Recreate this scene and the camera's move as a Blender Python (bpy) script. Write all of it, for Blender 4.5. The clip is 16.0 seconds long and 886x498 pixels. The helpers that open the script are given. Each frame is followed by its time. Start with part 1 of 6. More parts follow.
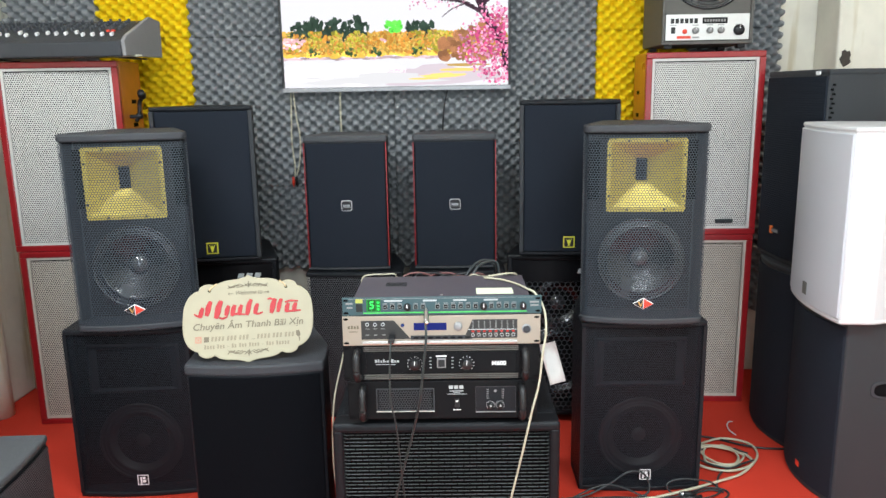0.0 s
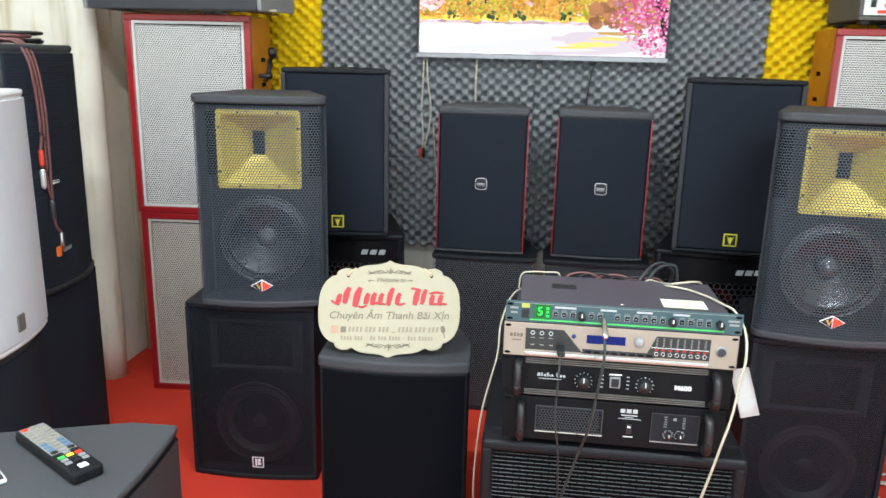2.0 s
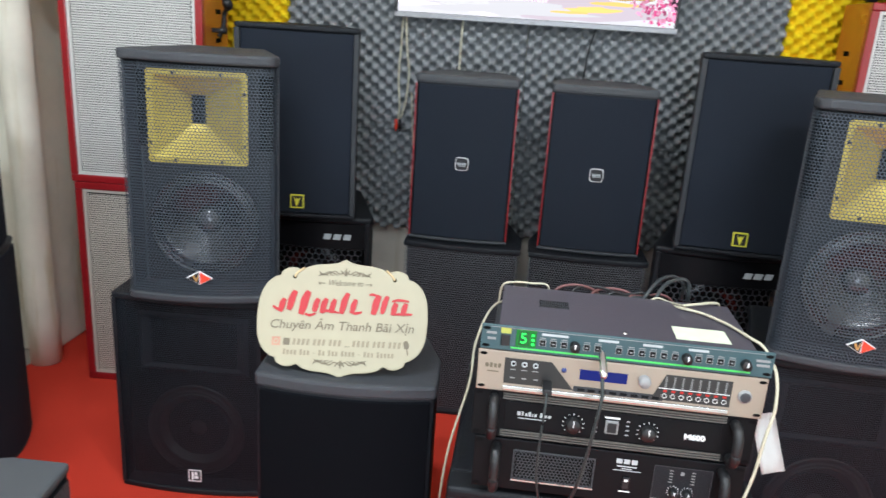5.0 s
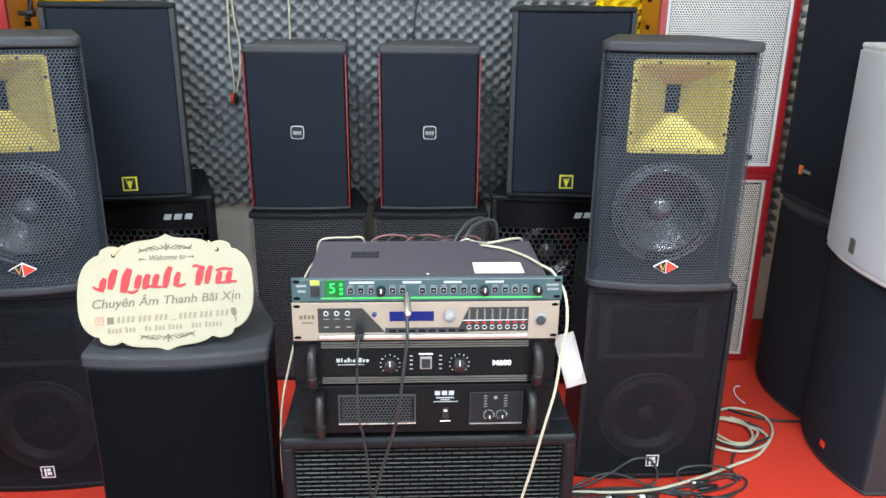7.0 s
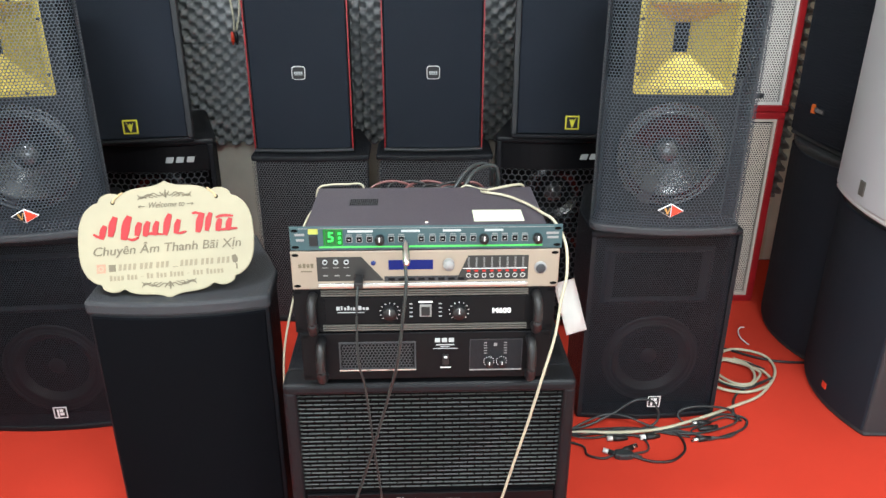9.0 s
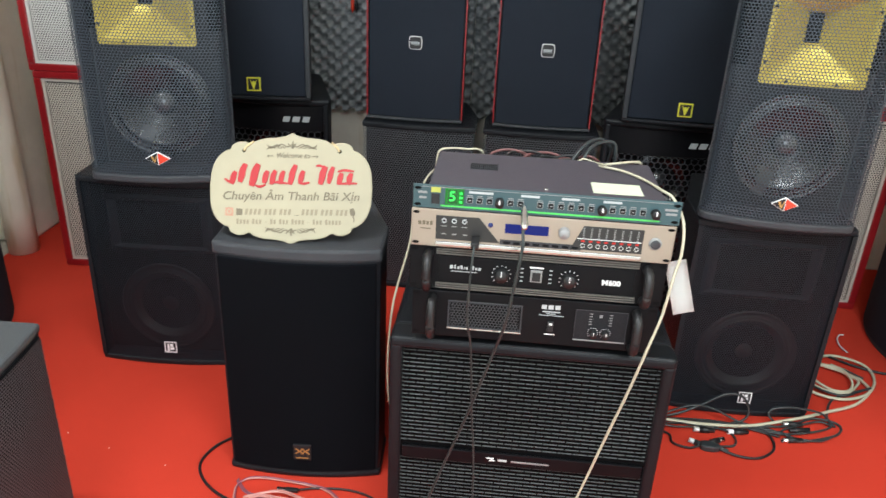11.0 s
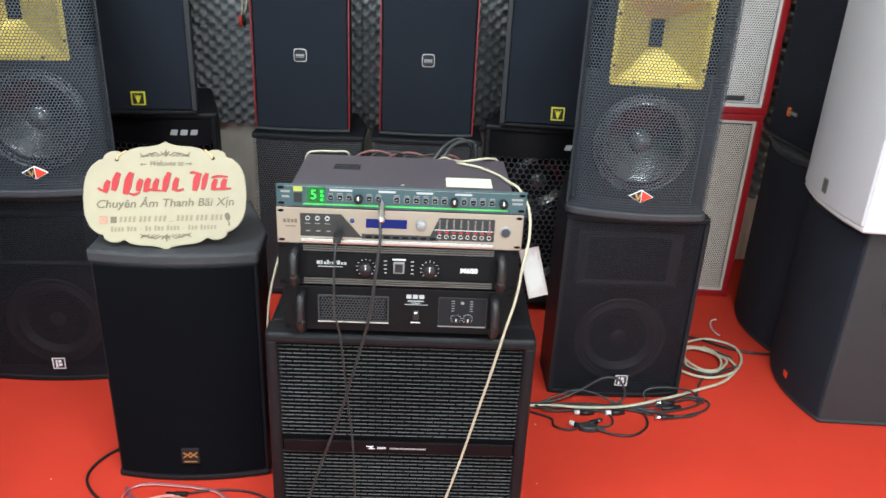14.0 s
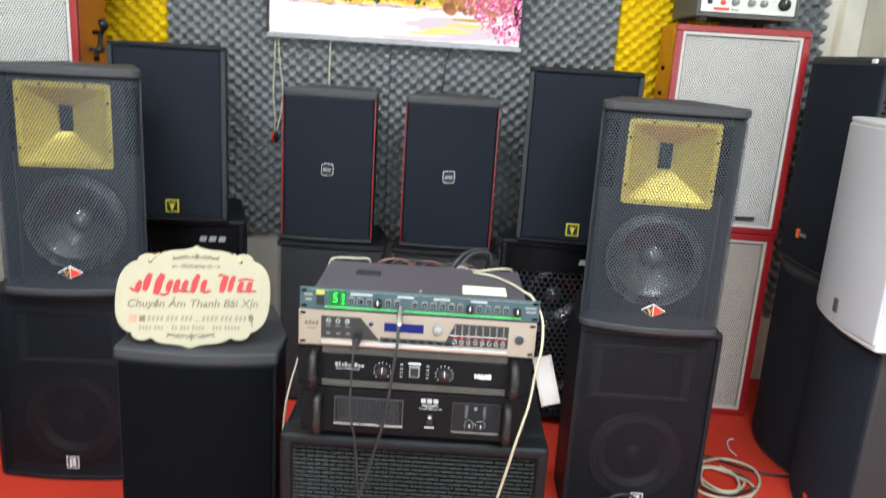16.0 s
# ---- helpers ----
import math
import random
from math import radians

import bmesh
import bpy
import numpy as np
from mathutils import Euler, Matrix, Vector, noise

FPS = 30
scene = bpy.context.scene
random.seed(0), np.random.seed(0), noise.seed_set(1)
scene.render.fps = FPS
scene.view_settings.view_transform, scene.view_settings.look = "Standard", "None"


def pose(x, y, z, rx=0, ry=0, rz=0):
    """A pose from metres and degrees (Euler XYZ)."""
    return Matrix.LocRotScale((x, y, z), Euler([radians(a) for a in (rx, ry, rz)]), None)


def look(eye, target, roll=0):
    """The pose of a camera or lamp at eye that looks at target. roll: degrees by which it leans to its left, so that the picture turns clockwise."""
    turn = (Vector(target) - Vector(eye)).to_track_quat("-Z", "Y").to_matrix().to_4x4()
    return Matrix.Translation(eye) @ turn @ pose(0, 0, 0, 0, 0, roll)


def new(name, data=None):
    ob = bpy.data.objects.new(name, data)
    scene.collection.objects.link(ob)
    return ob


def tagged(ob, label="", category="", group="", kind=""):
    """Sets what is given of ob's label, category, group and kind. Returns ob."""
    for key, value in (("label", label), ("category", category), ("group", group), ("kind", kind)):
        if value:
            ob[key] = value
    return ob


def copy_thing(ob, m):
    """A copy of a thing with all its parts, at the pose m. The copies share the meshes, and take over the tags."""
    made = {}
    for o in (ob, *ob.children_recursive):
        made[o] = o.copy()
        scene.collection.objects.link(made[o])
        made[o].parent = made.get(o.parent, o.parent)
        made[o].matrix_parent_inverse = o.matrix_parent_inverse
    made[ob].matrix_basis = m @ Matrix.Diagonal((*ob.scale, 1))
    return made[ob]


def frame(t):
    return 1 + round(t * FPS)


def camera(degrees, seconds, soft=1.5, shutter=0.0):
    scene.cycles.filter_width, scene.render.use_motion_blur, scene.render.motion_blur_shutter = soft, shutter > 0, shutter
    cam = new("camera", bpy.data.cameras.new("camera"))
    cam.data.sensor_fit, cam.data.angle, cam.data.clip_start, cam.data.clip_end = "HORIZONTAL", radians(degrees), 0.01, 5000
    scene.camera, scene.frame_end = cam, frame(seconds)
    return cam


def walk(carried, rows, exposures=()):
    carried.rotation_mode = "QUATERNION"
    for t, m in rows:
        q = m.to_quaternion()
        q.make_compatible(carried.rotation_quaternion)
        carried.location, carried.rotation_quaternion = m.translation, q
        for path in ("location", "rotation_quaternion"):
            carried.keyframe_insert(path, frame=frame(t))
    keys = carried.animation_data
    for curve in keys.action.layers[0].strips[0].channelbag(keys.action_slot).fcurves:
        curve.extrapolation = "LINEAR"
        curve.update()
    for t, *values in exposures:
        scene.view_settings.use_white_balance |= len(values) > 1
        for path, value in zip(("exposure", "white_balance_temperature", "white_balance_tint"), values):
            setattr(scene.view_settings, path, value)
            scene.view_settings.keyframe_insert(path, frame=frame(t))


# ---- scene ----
cam = camera(60.8, 16.0, soft=1.5, shutter=0.4)
PATH = [
    (0, (0.128, 0.115, 1.306), (0.101, 2.072, 0.898), -1.0),
    (0.5, (0.13, 0.116, 1.302), (0.083, 2.071, 0.886), -1.1),
    (1, (0.118, 0.139, 1.302), (0.039, 2.089, 0.866), -1.8),
    (1.5, (0.03, 0.253, 1.315), (-0.135, 2.192, 0.855), -0.9),
    (2, (-0.086, 0.346, 1.315), (-0.324, 2.27, 0.822), 1.4),
    (2.5, (-0.081, 0.409, 1.308), (-0.387, 2.311, 0.77), 3.1),
    (3, (0.034, 0.463, 1.31), (-0.35, 2.349, 0.767), 3.4),
    (3.2, (0.07, 0.475, 1.303), (-0.343, 2.36, 0.779), 3.3),
    (5.3, (-0.104, 0.676, 1.308), (-0.160, 2.586, 0.720), 4.2),
    (5.5, (-0.064, 0.660, 1.309), (-0.007, 2.569, 0.715), 4.75),
    (6, (-0.003, 0.632, 1.31), (0.215, 2.523, 0.696), 6.0),
    (6.5, (0.043, 0.626, 1.3), (0.248, 2.509, 0.659), 4.1),
    (7, (0.064, 0.608, 1.296), (0.158, 2.502, 0.659), 0.6),
    (7.5, (0.08, 0.612, 1.316), (0.192, 2.483, 0.619), 0.8),
    (8, (0.085, 0.636, 1.315), (0.189, 2.484, 0.557), 0.4),
    (10.3, (0.074, 0.599, 1.294), (0.048, 2.429, 0.486), 0.9),
    (10.5, (0.059, 0.594, 1.29), (0.01, 2.421, 0.478), 1.1),
    (11, (0.014, 0.573, 1.288), (-0.119, 2.386, 0.455), 2.7),
    (11.5, (-0.002, 0.576, 1.28), (-0.153, 2.373, 0.416), 3.4),
    (12, (0.012, 0.573, 1.283), (-0.111, 2.361, 0.396), 3.0),
    (12.5, (0.025, 0.581, 1.279), (-0.056, 2.368, 0.384), 2.6),
    (13, (0.029, 0.566, 1.289), (-0.007, 2.362, 0.411), 2.4),
    (13.5, (0.07, 0.522, 1.292), (0.087, 2.339, 0.455), 2.4),
    (14, (0.141, 0.486, 1.287), (0.195, 2.324, 0.502), 2.7),
    (14.5, (0.161, 0.446, 1.289), (0.245, 2.308, 0.563), 2.8),
    (15, (0.117, 0.378, 1.289), (0.161, 2.27, 0.641), 4.1),
    (15.5, (0.097, 0.371, 1.297), (0.064, 2.261, 0.644), 6.5),
    (15.6, (0.109, 0.377, 1.308), (0.086, 2.27, 0.663), 6.2),
    (16, (0.142, 0.426, 1.29), (0.136, 2.362, 0.79), 3.6),
]
walk(cam, [(t, look(eye, target, roll)) for t, eye, target, roll in PATH],
     [(0.0, -0.02, 6300, 10), (2.5, 0.08, 6150, 10), (5.5, -0.06, 6100, 12), (7.0, 0.26, 6000, 10), (8.0, 0.22, 6250, 10), (10.5, 0.06, 6500, 10), (12.5, -0.2, 6500, 10), (13.5, -0.04, 6400, 10), (15.0, 0.14, 6200, 10), (16.0, 0.14, 6350, 10)])

# ---- world and light ----
world = bpy.data.worlds.new("world")
world.use_nodes = True
world.node_tree.nodes["Background"].inputs["Color"].default_value = (0.8, 0.88, 1.0, 1)
world.node_tree.nodes["Background"].inputs["Strength"].default_value = 0.8
scene.world = world
scene.view_settings.exposure = 0.0


def tube_lamp(x, y, z, rz, power, length=1.2, width=0.12):
    data = bpy.data.lights.new("ceiling_tube", "AREA")
    data.shape, data.size, data.size_y, data.energy = "RECTANGLE", length, width, power
    data.color = (0.89, 0.965, 1.0)
    ob = new("ceiling_tube", data)
    ob.matrix_world = pose(x, y, z, 0, 0, rz)
    return ob


tube_lamp(0.95, 0.15, 2.84, 0, 84)
tube_lamp(-0.90, 1.05, 2.84, 0, 58)
tube_lamp(-0.40, -1.30, 2.84, 0, 50)
# daylight through the open shop front behind the camera
day = bpy.data.lights.new("shop_front_daylight", "AREA")
day.shape, day.size, day.size_y, day.energy, day.color = "RECTANGLE", 2.6, 2.4, 140, (0.82, 0.92, 1.0)
new("shop_front_daylight", day).matrix_world = pose(0.5, -4.55, 1.25, 90, 0, 0)


# ---- materials ----
def mat(name, base, rough=0.5, metal=0.0, var=0.12, scale=60.0, bump=0.0, bump_scale=400.0, spec=0.5, stain=0.1, coat=0.0):
    """A surface with colour variation at two scales and fine relief, in metres of the object."""
    m = bpy.data.materials.new(name)
    m.use_nodes = True
    n, l = m.node_tree.nodes, m.node_tree.links
    b = n["Principled BSDF"]
    b.inputs["Roughness"].default_value = rough
    b.inputs["Metallic"].default_value = metal
    b.inputs["Specular IOR Level"].default_value = spec
    b.inputs["Coat Weight"].default_value = coat
    tc = n.new("ShaderNodeTexCoord")
    fine = n.new("ShaderNodeTexNoise")
    fine.inputs["Scale"].default_value = scale
    fine.inputs["Detail"].default_value = 3
    wide = n.new("ShaderNodeTexNoise")
    wide.inputs["Scale"].default_value = 4.0
    wide.inputs["Detail"].default_value = 4
    for t in (fine, wide):
        l.new(tc.outputs["Object"], t.inputs["Vector"])
    add = n.new("ShaderNodeMath")
    add.operation = "MULTIPLY_ADD"
    l.new(fine.outputs["Fac"], add.inputs[0])
    add.inputs[1].default_value = 2 * var
    add.inputs[2].default_value = 1 - var - stain
    add2 = n.new("ShaderNodeMath")
    add2.operation = "MULTIPLY_ADD"
    l.new(wide.outputs["Fac"], add2.inputs[0])
    add2.inputs[1].default_value = 2 * stain
    l.new(add.outputs[0], add2.inputs[2])
    mul = n.new("ShaderNodeVectorMath")
    mul.operation = "SCALE"
    mul.inputs[0].default_value = base
    l.new(add2.outputs[0], mul.inputs["Scale"])
    l.new(mul.outputs[0], b.inputs["Base Color"])
    rr = n.new("ShaderNodeMapRange")
    rr.inputs["To Min"].default_value = max(0.02, rough - 0.08)
    rr.inputs["To Max"].default_value = min(1.0, rough + 0.08)
    l.new(wide.outputs["Fac"], rr.inputs["Value"])
    l.new(rr.outputs[0], b.inputs["Roughness"])
    if bump:
        bn = n.new("ShaderNodeTexNoise")
        bn.inputs["Scale"].default_value = bump_scale
        l.new(tc.outputs["Object"], bn.inputs["Vector"])
        bp = n.new("ShaderNodeBump")
        bp.inputs["Strength"].default_value = bump
        bp.inputs["Distance"].default_value = 0.002
        l.new(bn.outputs["Fac"], bp.inputs["Height"])
        l.new(bp.outputs[0], b.inputs["Normal"])
    return m


def glow(name, colour, strength):
    m = bpy.data.materials.new(name)
    m.use_nodes = True
    b = m.node_tree.nodes["Principled BSDF"]
    b.inputs["Base Color"].default_value = (0.004, 0.004, 0.004, 1)
    b.inputs["Emission Color"].default_value = (*colour, 1)
    b.inputs["Emission Strength"].default_value = strength
    b.inputs["Specular IOR Level"].default_value = 0.1
    return m


M_CARPET = mat("red_carpet", (0.58, 0.046, 0.025), 0.95, var=0.2, scale=350, bump=0.6, bump_scale=700, spec=0.1, stain=0.10)
M_CONCRETE = mat("worn_concrete", (0.42, 0.39, 0.34), 0.85, var=0.15, scale=40, bump=0.4, bump_scale=120)
M_WALL = mat("old_cream_paint", (0.75, 0.72, 0.62), 0.8, var=0.05, scale=25, bump=0.25, bump_scale=60, stain=0.25)


def streaks(m, colour, amount):
    """Runs of an old stain down a painted surface: a noise drawn out along z, in patches."""
    n, l = m.node_tree.nodes, m.node_tree.links
    b = n["Principled BSDF"]
    old = b.inputs["Base Color"].links[0].from_socket
    tc = n.new("ShaderNodeTexCoord")
    mp = n.new("ShaderNodeMapping")
    mp.inputs["Scale"].default_value = (14, 14, 1.6)
    l.new(tc.outputs["Object"], mp.inputs["Vector"])
    no = n.new("ShaderNodeTexNoise")
    no.inputs["Scale"].default_value = 1.0
    no.inputs["Detail"].default_value = 5
    l.new(mp.outputs[0], no.inputs["Vector"])
    ra = n.new("ShaderNodeMapRange")
    ra.inputs["From Min"].default_value = 0.56
    ra.inputs["From Max"].default_value = 0.72
    ra.inputs["To Max"].default_value = amount
    l.new(no.outputs["Fac"], ra.inputs["Value"])
    mx = n.new("ShaderNodeMix")
    mx.data_type = "RGBA"
    mx.inputs["B"].default_value = (*colour, 1)
    l.new(ra.outputs[0], mx.inputs["Factor"])
    l.new(old, mx.inputs["A"])
    l.new(mx.outputs["Result"], b.inputs["Base Color"])


streaks(M_WALL, (0.42, 0.33, 0.12), 0.6)
M_CEIL = mat("white_ceiling_paint", (0.8, 0.8, 0.78), 0.9, var=0.04, scale=30)
M_FOAM = mat("grey_foam", (0.27, 0.28, 0.285), 0.95, var=0.15, scale=300, bump=0.5, bump_scale=900, spec=0.1)
M_FOAM_Y = mat("yellow_foam", (0.88, 0.64, 0.012), 0.95, var=0.1, scale=300, bump=0.5, bump_scale=900, spec=0.1)
M_BLACK = mat("black_textured_paint", (0.010, 0.0115, 0.0145), 0.48, var=0.25, scale=500, bump=0.7, bump_scale=650, spec=0.22)
M_GREYP = mat("dark_grey_textured_paint", (0.038, 0.041, 0.047), 0.55, var=0.2, scale=500, bump=0.6, bump_scale=650, spec=0.4)
M_CLOTH = mat("black_grille_cloth", (0.0148, 0.0190, 0.0275), 0.85, var=0.3, scale=900, bump=0.5, bump_scale=1200, spec=0.15)
M_MESH = mat("blue_grey_painted_steel_mesh", (0.042, 0.054, 0.070), 0.42, metal=0.1, var=0.15, scale=300, spec=0.5)
M_MESHB = mat("black_painted_steel_mesh", (0.015, 0.019, 0.025), 0.45, var=0.3, scale=300, spec=0.25, stain=0.35)
M_BEZEL = mat("grey_metal_bezel", (0.30, 0.30, 0.31), 0.4, metal=0.3, var=0.05)
M_BOARD = mat("brown_plywood_board", (0.33, 0.245, 0.15), 0.75, var=0.2, scale=25, bump=0.2, stain=0.35)
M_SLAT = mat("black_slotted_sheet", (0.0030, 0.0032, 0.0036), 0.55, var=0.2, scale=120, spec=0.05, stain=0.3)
# Slot lips in a paler grey, which paints in the light they catch.
M_LIP = mat("glint_grey_slot_edge", (0.066, 0.070, 0.070), 0.35, var=0.4, scale=40, spec=0.5, stain=0.6)
M_CABLER = mat("brown_red_cable_sheath", (0.15, 0.06, 0.058), 0.45, var=0.15)
M_CLOTHX = mat("deep_black_grille_cloth", (0.0030, 0.0035, 0.0050), 0.9, var=0.3, scale=900, bump=0.5, bump_scale=1200, spec=0.07)
M_INSIDE = mat("grey_painted_baffle", (0.014, 0.015, 0.018), 0.7, var=0.15, spec=0.3)
M_SMOKE = mat("smoked_panel_window", (0.022, 0.021, 0.021), 0.3, var=0.08, spec=0.5)
# Top plates, a paler grey than their cabinets.
M_TOP = mat("mid_grey_textured_paint", (0.055, 0.059, 0.064), 0.55, var=0.2, scale=500, bump=0.7, bump_scale=600, spec=0.4)
M_STRIP = mat("pale_grey_label", (0.42, 0.45, 0.46), 0.6, var=0.1, scale=300)
M_DARK = mat("dark_inside", (0.004, 0.004, 0.0045), 0.9, var=0.1, spec=0.1)
M_CONE = mat("woofer_cone", (0.011, 0.012, 0.014), 0.25, var=0.15, scale=80, spec=0.75)
M_CAP = mat("glossy_dust_cap", (0.035, 0.037, 0.04), 0.16, var=0.05, spec=1.0, coat=0.4)
M_GOLD = mat("gold_painted_horn", (0.50, 0.385, 0.06), 0.36, metal=0.45, var=0.08, scale=40, spec=0.5)
M_RUBBER = mat("black_rubber", (0.011, 0.011, 0.012), 0.45, var=0.2, spec=0.45)
M_SATIN = mat("satin_black_plastic", (0.009, 0.010, 0.012), 0.45, var=0.2, scale=120, spec=0.18, stain=0.3)
M_CONEB = mat("black_paper_cone", (0.007, 0.0075, 0.008), 0.45, var=0.2, scale=80, spec=0.3)
M_RED = mat("red_lacquered_wood", (0.29, 0.010, 0.014), 0.3, var=0.15, scale=30, spec=0.5, coat=0.3)
M_ORANGE = mat("orange_brown_lacquered_wood", (0.50, 0.12, 0.015), 0.3, var=0.2, scale=20, spec=0.5, coat=0.3)
M_WHITEM = mat("white_steel_mesh", (0.60, 0.59, 0.56), 0.45, var=0.05, scale=200, stain=0.05)
# Lower panels: ageing and the shade near the floor, both put into the colour.
M_CREAMM = mat("aged_shaded_cream_mesh", (0.53, 0.485, 0.42), 0.5, var=0.05, scale=200, stain=0.1)
M_WHITE = mat("white_speaker_paint", (0.61, 0.61, 0.62), 0.5, var=0.03, scale=300, bump=0.3, bump_scale=600, stain=0.03)
M_WHITECLOTH = mat("white_grille_cloth", (0.52, 0.54, 0.58), 0.8, var=0.06, scale=900, bump=0.3, bump_scale=1200, stain=0.03)
M_REDTRIM = mat("red_plastic_trim", (0.26, 0.012, 0.016), 0.4, var=0.05)
M_SILVER = mat("champagne_anodised_aluminium", (0.40, 0.335, 0.275), 0.36, metal=0.65, var=0.05, scale=300)
M_TEAL = mat("teal_painted_panel", (0.034, 0.074, 0.085), 0.4, var=0.1, scale=200)
M_PURPLE = mat("dark_purple_grey_steel_lid", (0.052, 0.046, 0.060), 0.5, var=0.1, scale=250, bump=0.2)
M_AMP = mat("black_brushed_panel", (0.005, 0.005, 0.006), 0.4, var=0.15, scale=200, spec=0.13)
M_CHROME = mat("chromed_steel", (0.75, 0.75, 0.76), 0.2, metal=1.0, var=0.03)
M_GREY = mat("grey_plastic", (0.25, 0.25, 0.25), 0.5, var=0.06)
M_LETTER = mat("white_print", (0.8, 0.8, 0.8), 0.5, var=0.02, stain=0.02)
M_YELLOW = mat("yellow_badge", (0.75, 0.72, 0.06), 0.4, var=0.04)
M_BADGERED = mat("red_badge", (0.7, 0.05, 0.02), 0.4, var=0.04)
M_GOLDB = mat("copper_gold_badge", (0.65, 0.38, 0.12), 0.35, metal=0.7, var=0.05)
M_SIGN = mat("pale_plywood_sign", (0.345, 0.31, 0.215), 0.6, var=0.07, scale=25, bump=0.1, stain=0.08)
M_SIGNEDGE = mat("cut_plywood_edge", (0.60, 0.45, 0.25), 0.7, var=0.15, scale=60)
M_SIGNRED = mat("red_sign_paint", (0.37, 0.007, 0.012), 0.5, var=0.06)
M_SIGNBROWN = mat("engraved_brown", (0.15, 0.125, 0.085), 0.7, var=0.08)
M_SIDE = mat("dark_grey_speaker_paint", (0.030, 0.033, 0.037), 0.6, var=0.2, scale=400, bump=0.5, bump_scale=600, spec=0.35)
M_RIB = mat("ribbed_grey_grille", (0.070, 0.074, 0.084), 0.45, var=0.2, scale=200, spec=0.5)
M_SIGNPALE = mat("faded_brown_engraving", (0.24, 0.205, 0.14), 0.7, var=0.08)
M_CABLEW = mat("cream_cable_sheath", (0.48, 0.45, 0.335), 0.45, var=0.1, scale=120)
M_CABLEB = mat("black_cable_sheath", (0.010, 0.0105, 0.012), 0.45, var=0.1)
M_CABLEG = mat("dark_grey_cable_sheath", (0.026, 0.032, 0.034), 0.4, var=0.1)
M_CABLEL = mat("worn_grey_cable_sheath", (0.020, 0.026, 0.026), 0.5, var=0.15)
M_CABLEP = mat("clear_pink_speaker_wire", (0.52, 0.22, 0.19), 0.25, var=0.2, scale=60)
M_CABLEM = mat("clear_mauve_speaker_wire", (0.26, 0.09, 0.12), 0.25, var=0.25, scale=60)
M_PAPER = mat("white_paper", (0.8, 0.8, 0.78), 0.8, var=0.03)
M_BLUE = mat("blue_connector", (0.03, 0.11, 0.36), 0.4, var=0.05)
M_BROWNAMP = mat("grey_brown_vinyl", (0.10, 0.095, 0.085), 0.6, var=0.15, scale=300, bump=0.5, bump_scale=500)
M_PANEL = mat("brushed_silver_panel", (0.66, 0.66, 0.65), 0.4, metal=0.4, var=0.05)
M_LED = glow("green_display", (0.05, 1.0, 0.12), 2.0)
M_LEDBOX = glow("green_display_window", (0.03, 0.34, 0.05), 0.8)
M_LCD = glow("blue_display", (0.015, 0.03, 0.30), 0.7)
M_GREENLINE = mat("green_stripe", (0.07, 0.55, 0.10), 0.4, var=0.05)


# ---- building helpers ----
def thing(name, label, category, group="", m=None):
    ob = new(name)
    ob.empty_display_size = 0.05
    if m is not None:
        ob.matrix_basis = m
    return tagged(ob, label, category, group)


def finish(name, me, material, parent=None, label="", smooth=False, m=None):
    me.materials.append(material)
    if smooth:
        me.shade_smooth()
    ob = new(name, me)
    ob.parent = parent
    if m is not None:
        ob.matrix_basis = m
    if label:
        ob["label"] = label
    return ob


def part(name, bm, material, parent=None, label="", smooth=False, m=None):
    me = bpy.data.meshes.new(name)
    bmesh.ops.recalc_face_normals(bm, faces=bm.faces)
    bm.to_mesh(me)
    bm.free()
    return finish(name, me, material, parent, label, smooth, m)


def round_edges(bm, width, segments=2, limit=25):
    if width <= 0:
        return bm
    bm.normal_update()
    sharp = [e for e in bm.edges if len(e.link_faces) == 2 and e.calc_face_angle(0) > radians(limit)]
    bmesh.ops.bevel(bm, geom=sharp, offset=width, segments=segments, profile=0.5, affect="EDGES", clamp_overlap=True)
    return bm


def box(x0, x1, y0, y1, z0, z1, bevel=0.0, bm=None, segments=2):
    tmp = bmesh.new()
    bmesh.ops.create_cube(tmp, size=1, matrix=Matrix.Translation(((x0 + x1) / 2, (y0 + y1) / 2, (z0 + z1) / 2)) @ Matrix.Diagonal((x1 - x0, y1 - y0, z1 - z0, 1)))
    round_edges(tmp, bevel, segments)
    return join(bm, tmp)


def join(bm, tmp):
    if bm is None:
        return tmp
    me = bpy.data.meshes.new("tmp")
    tmp.to_mesh(me)
    tmp.free()
    bm.from_mesh(me)
    bpy.data.meshes.remove(me)
    return bm


def prism(plan, z0, z1, bevel=0.0, segments=2, axis="z"):
    """A plan (counter-clockwise) raised from z0 to z1; axis y: the plan lies in x and z and is pushed from y0 to y1."""
    bm = bmesh.new()
    put = (lambda p, h: (p[0], p[1], h)) if axis == "z" else (lambda p, h: (p[0], h, p[1]))
    low = [bm.verts.new(put(p, z0)) for p in plan]
    high = [bm.verts.new(put(p, z1)) for p in plan]
    bm.faces.new(low[::-1])
    bm.faces.new(high)
    for i in range(len(plan)):
        j = (i + 1) % len(plan)
        bm.faces.new((low[i], low[j], high[j], high[i]))
    bmesh.ops.recalc_face_normals(bm, faces=bm.faces)
    return round_edges(bm, bevel, segments)


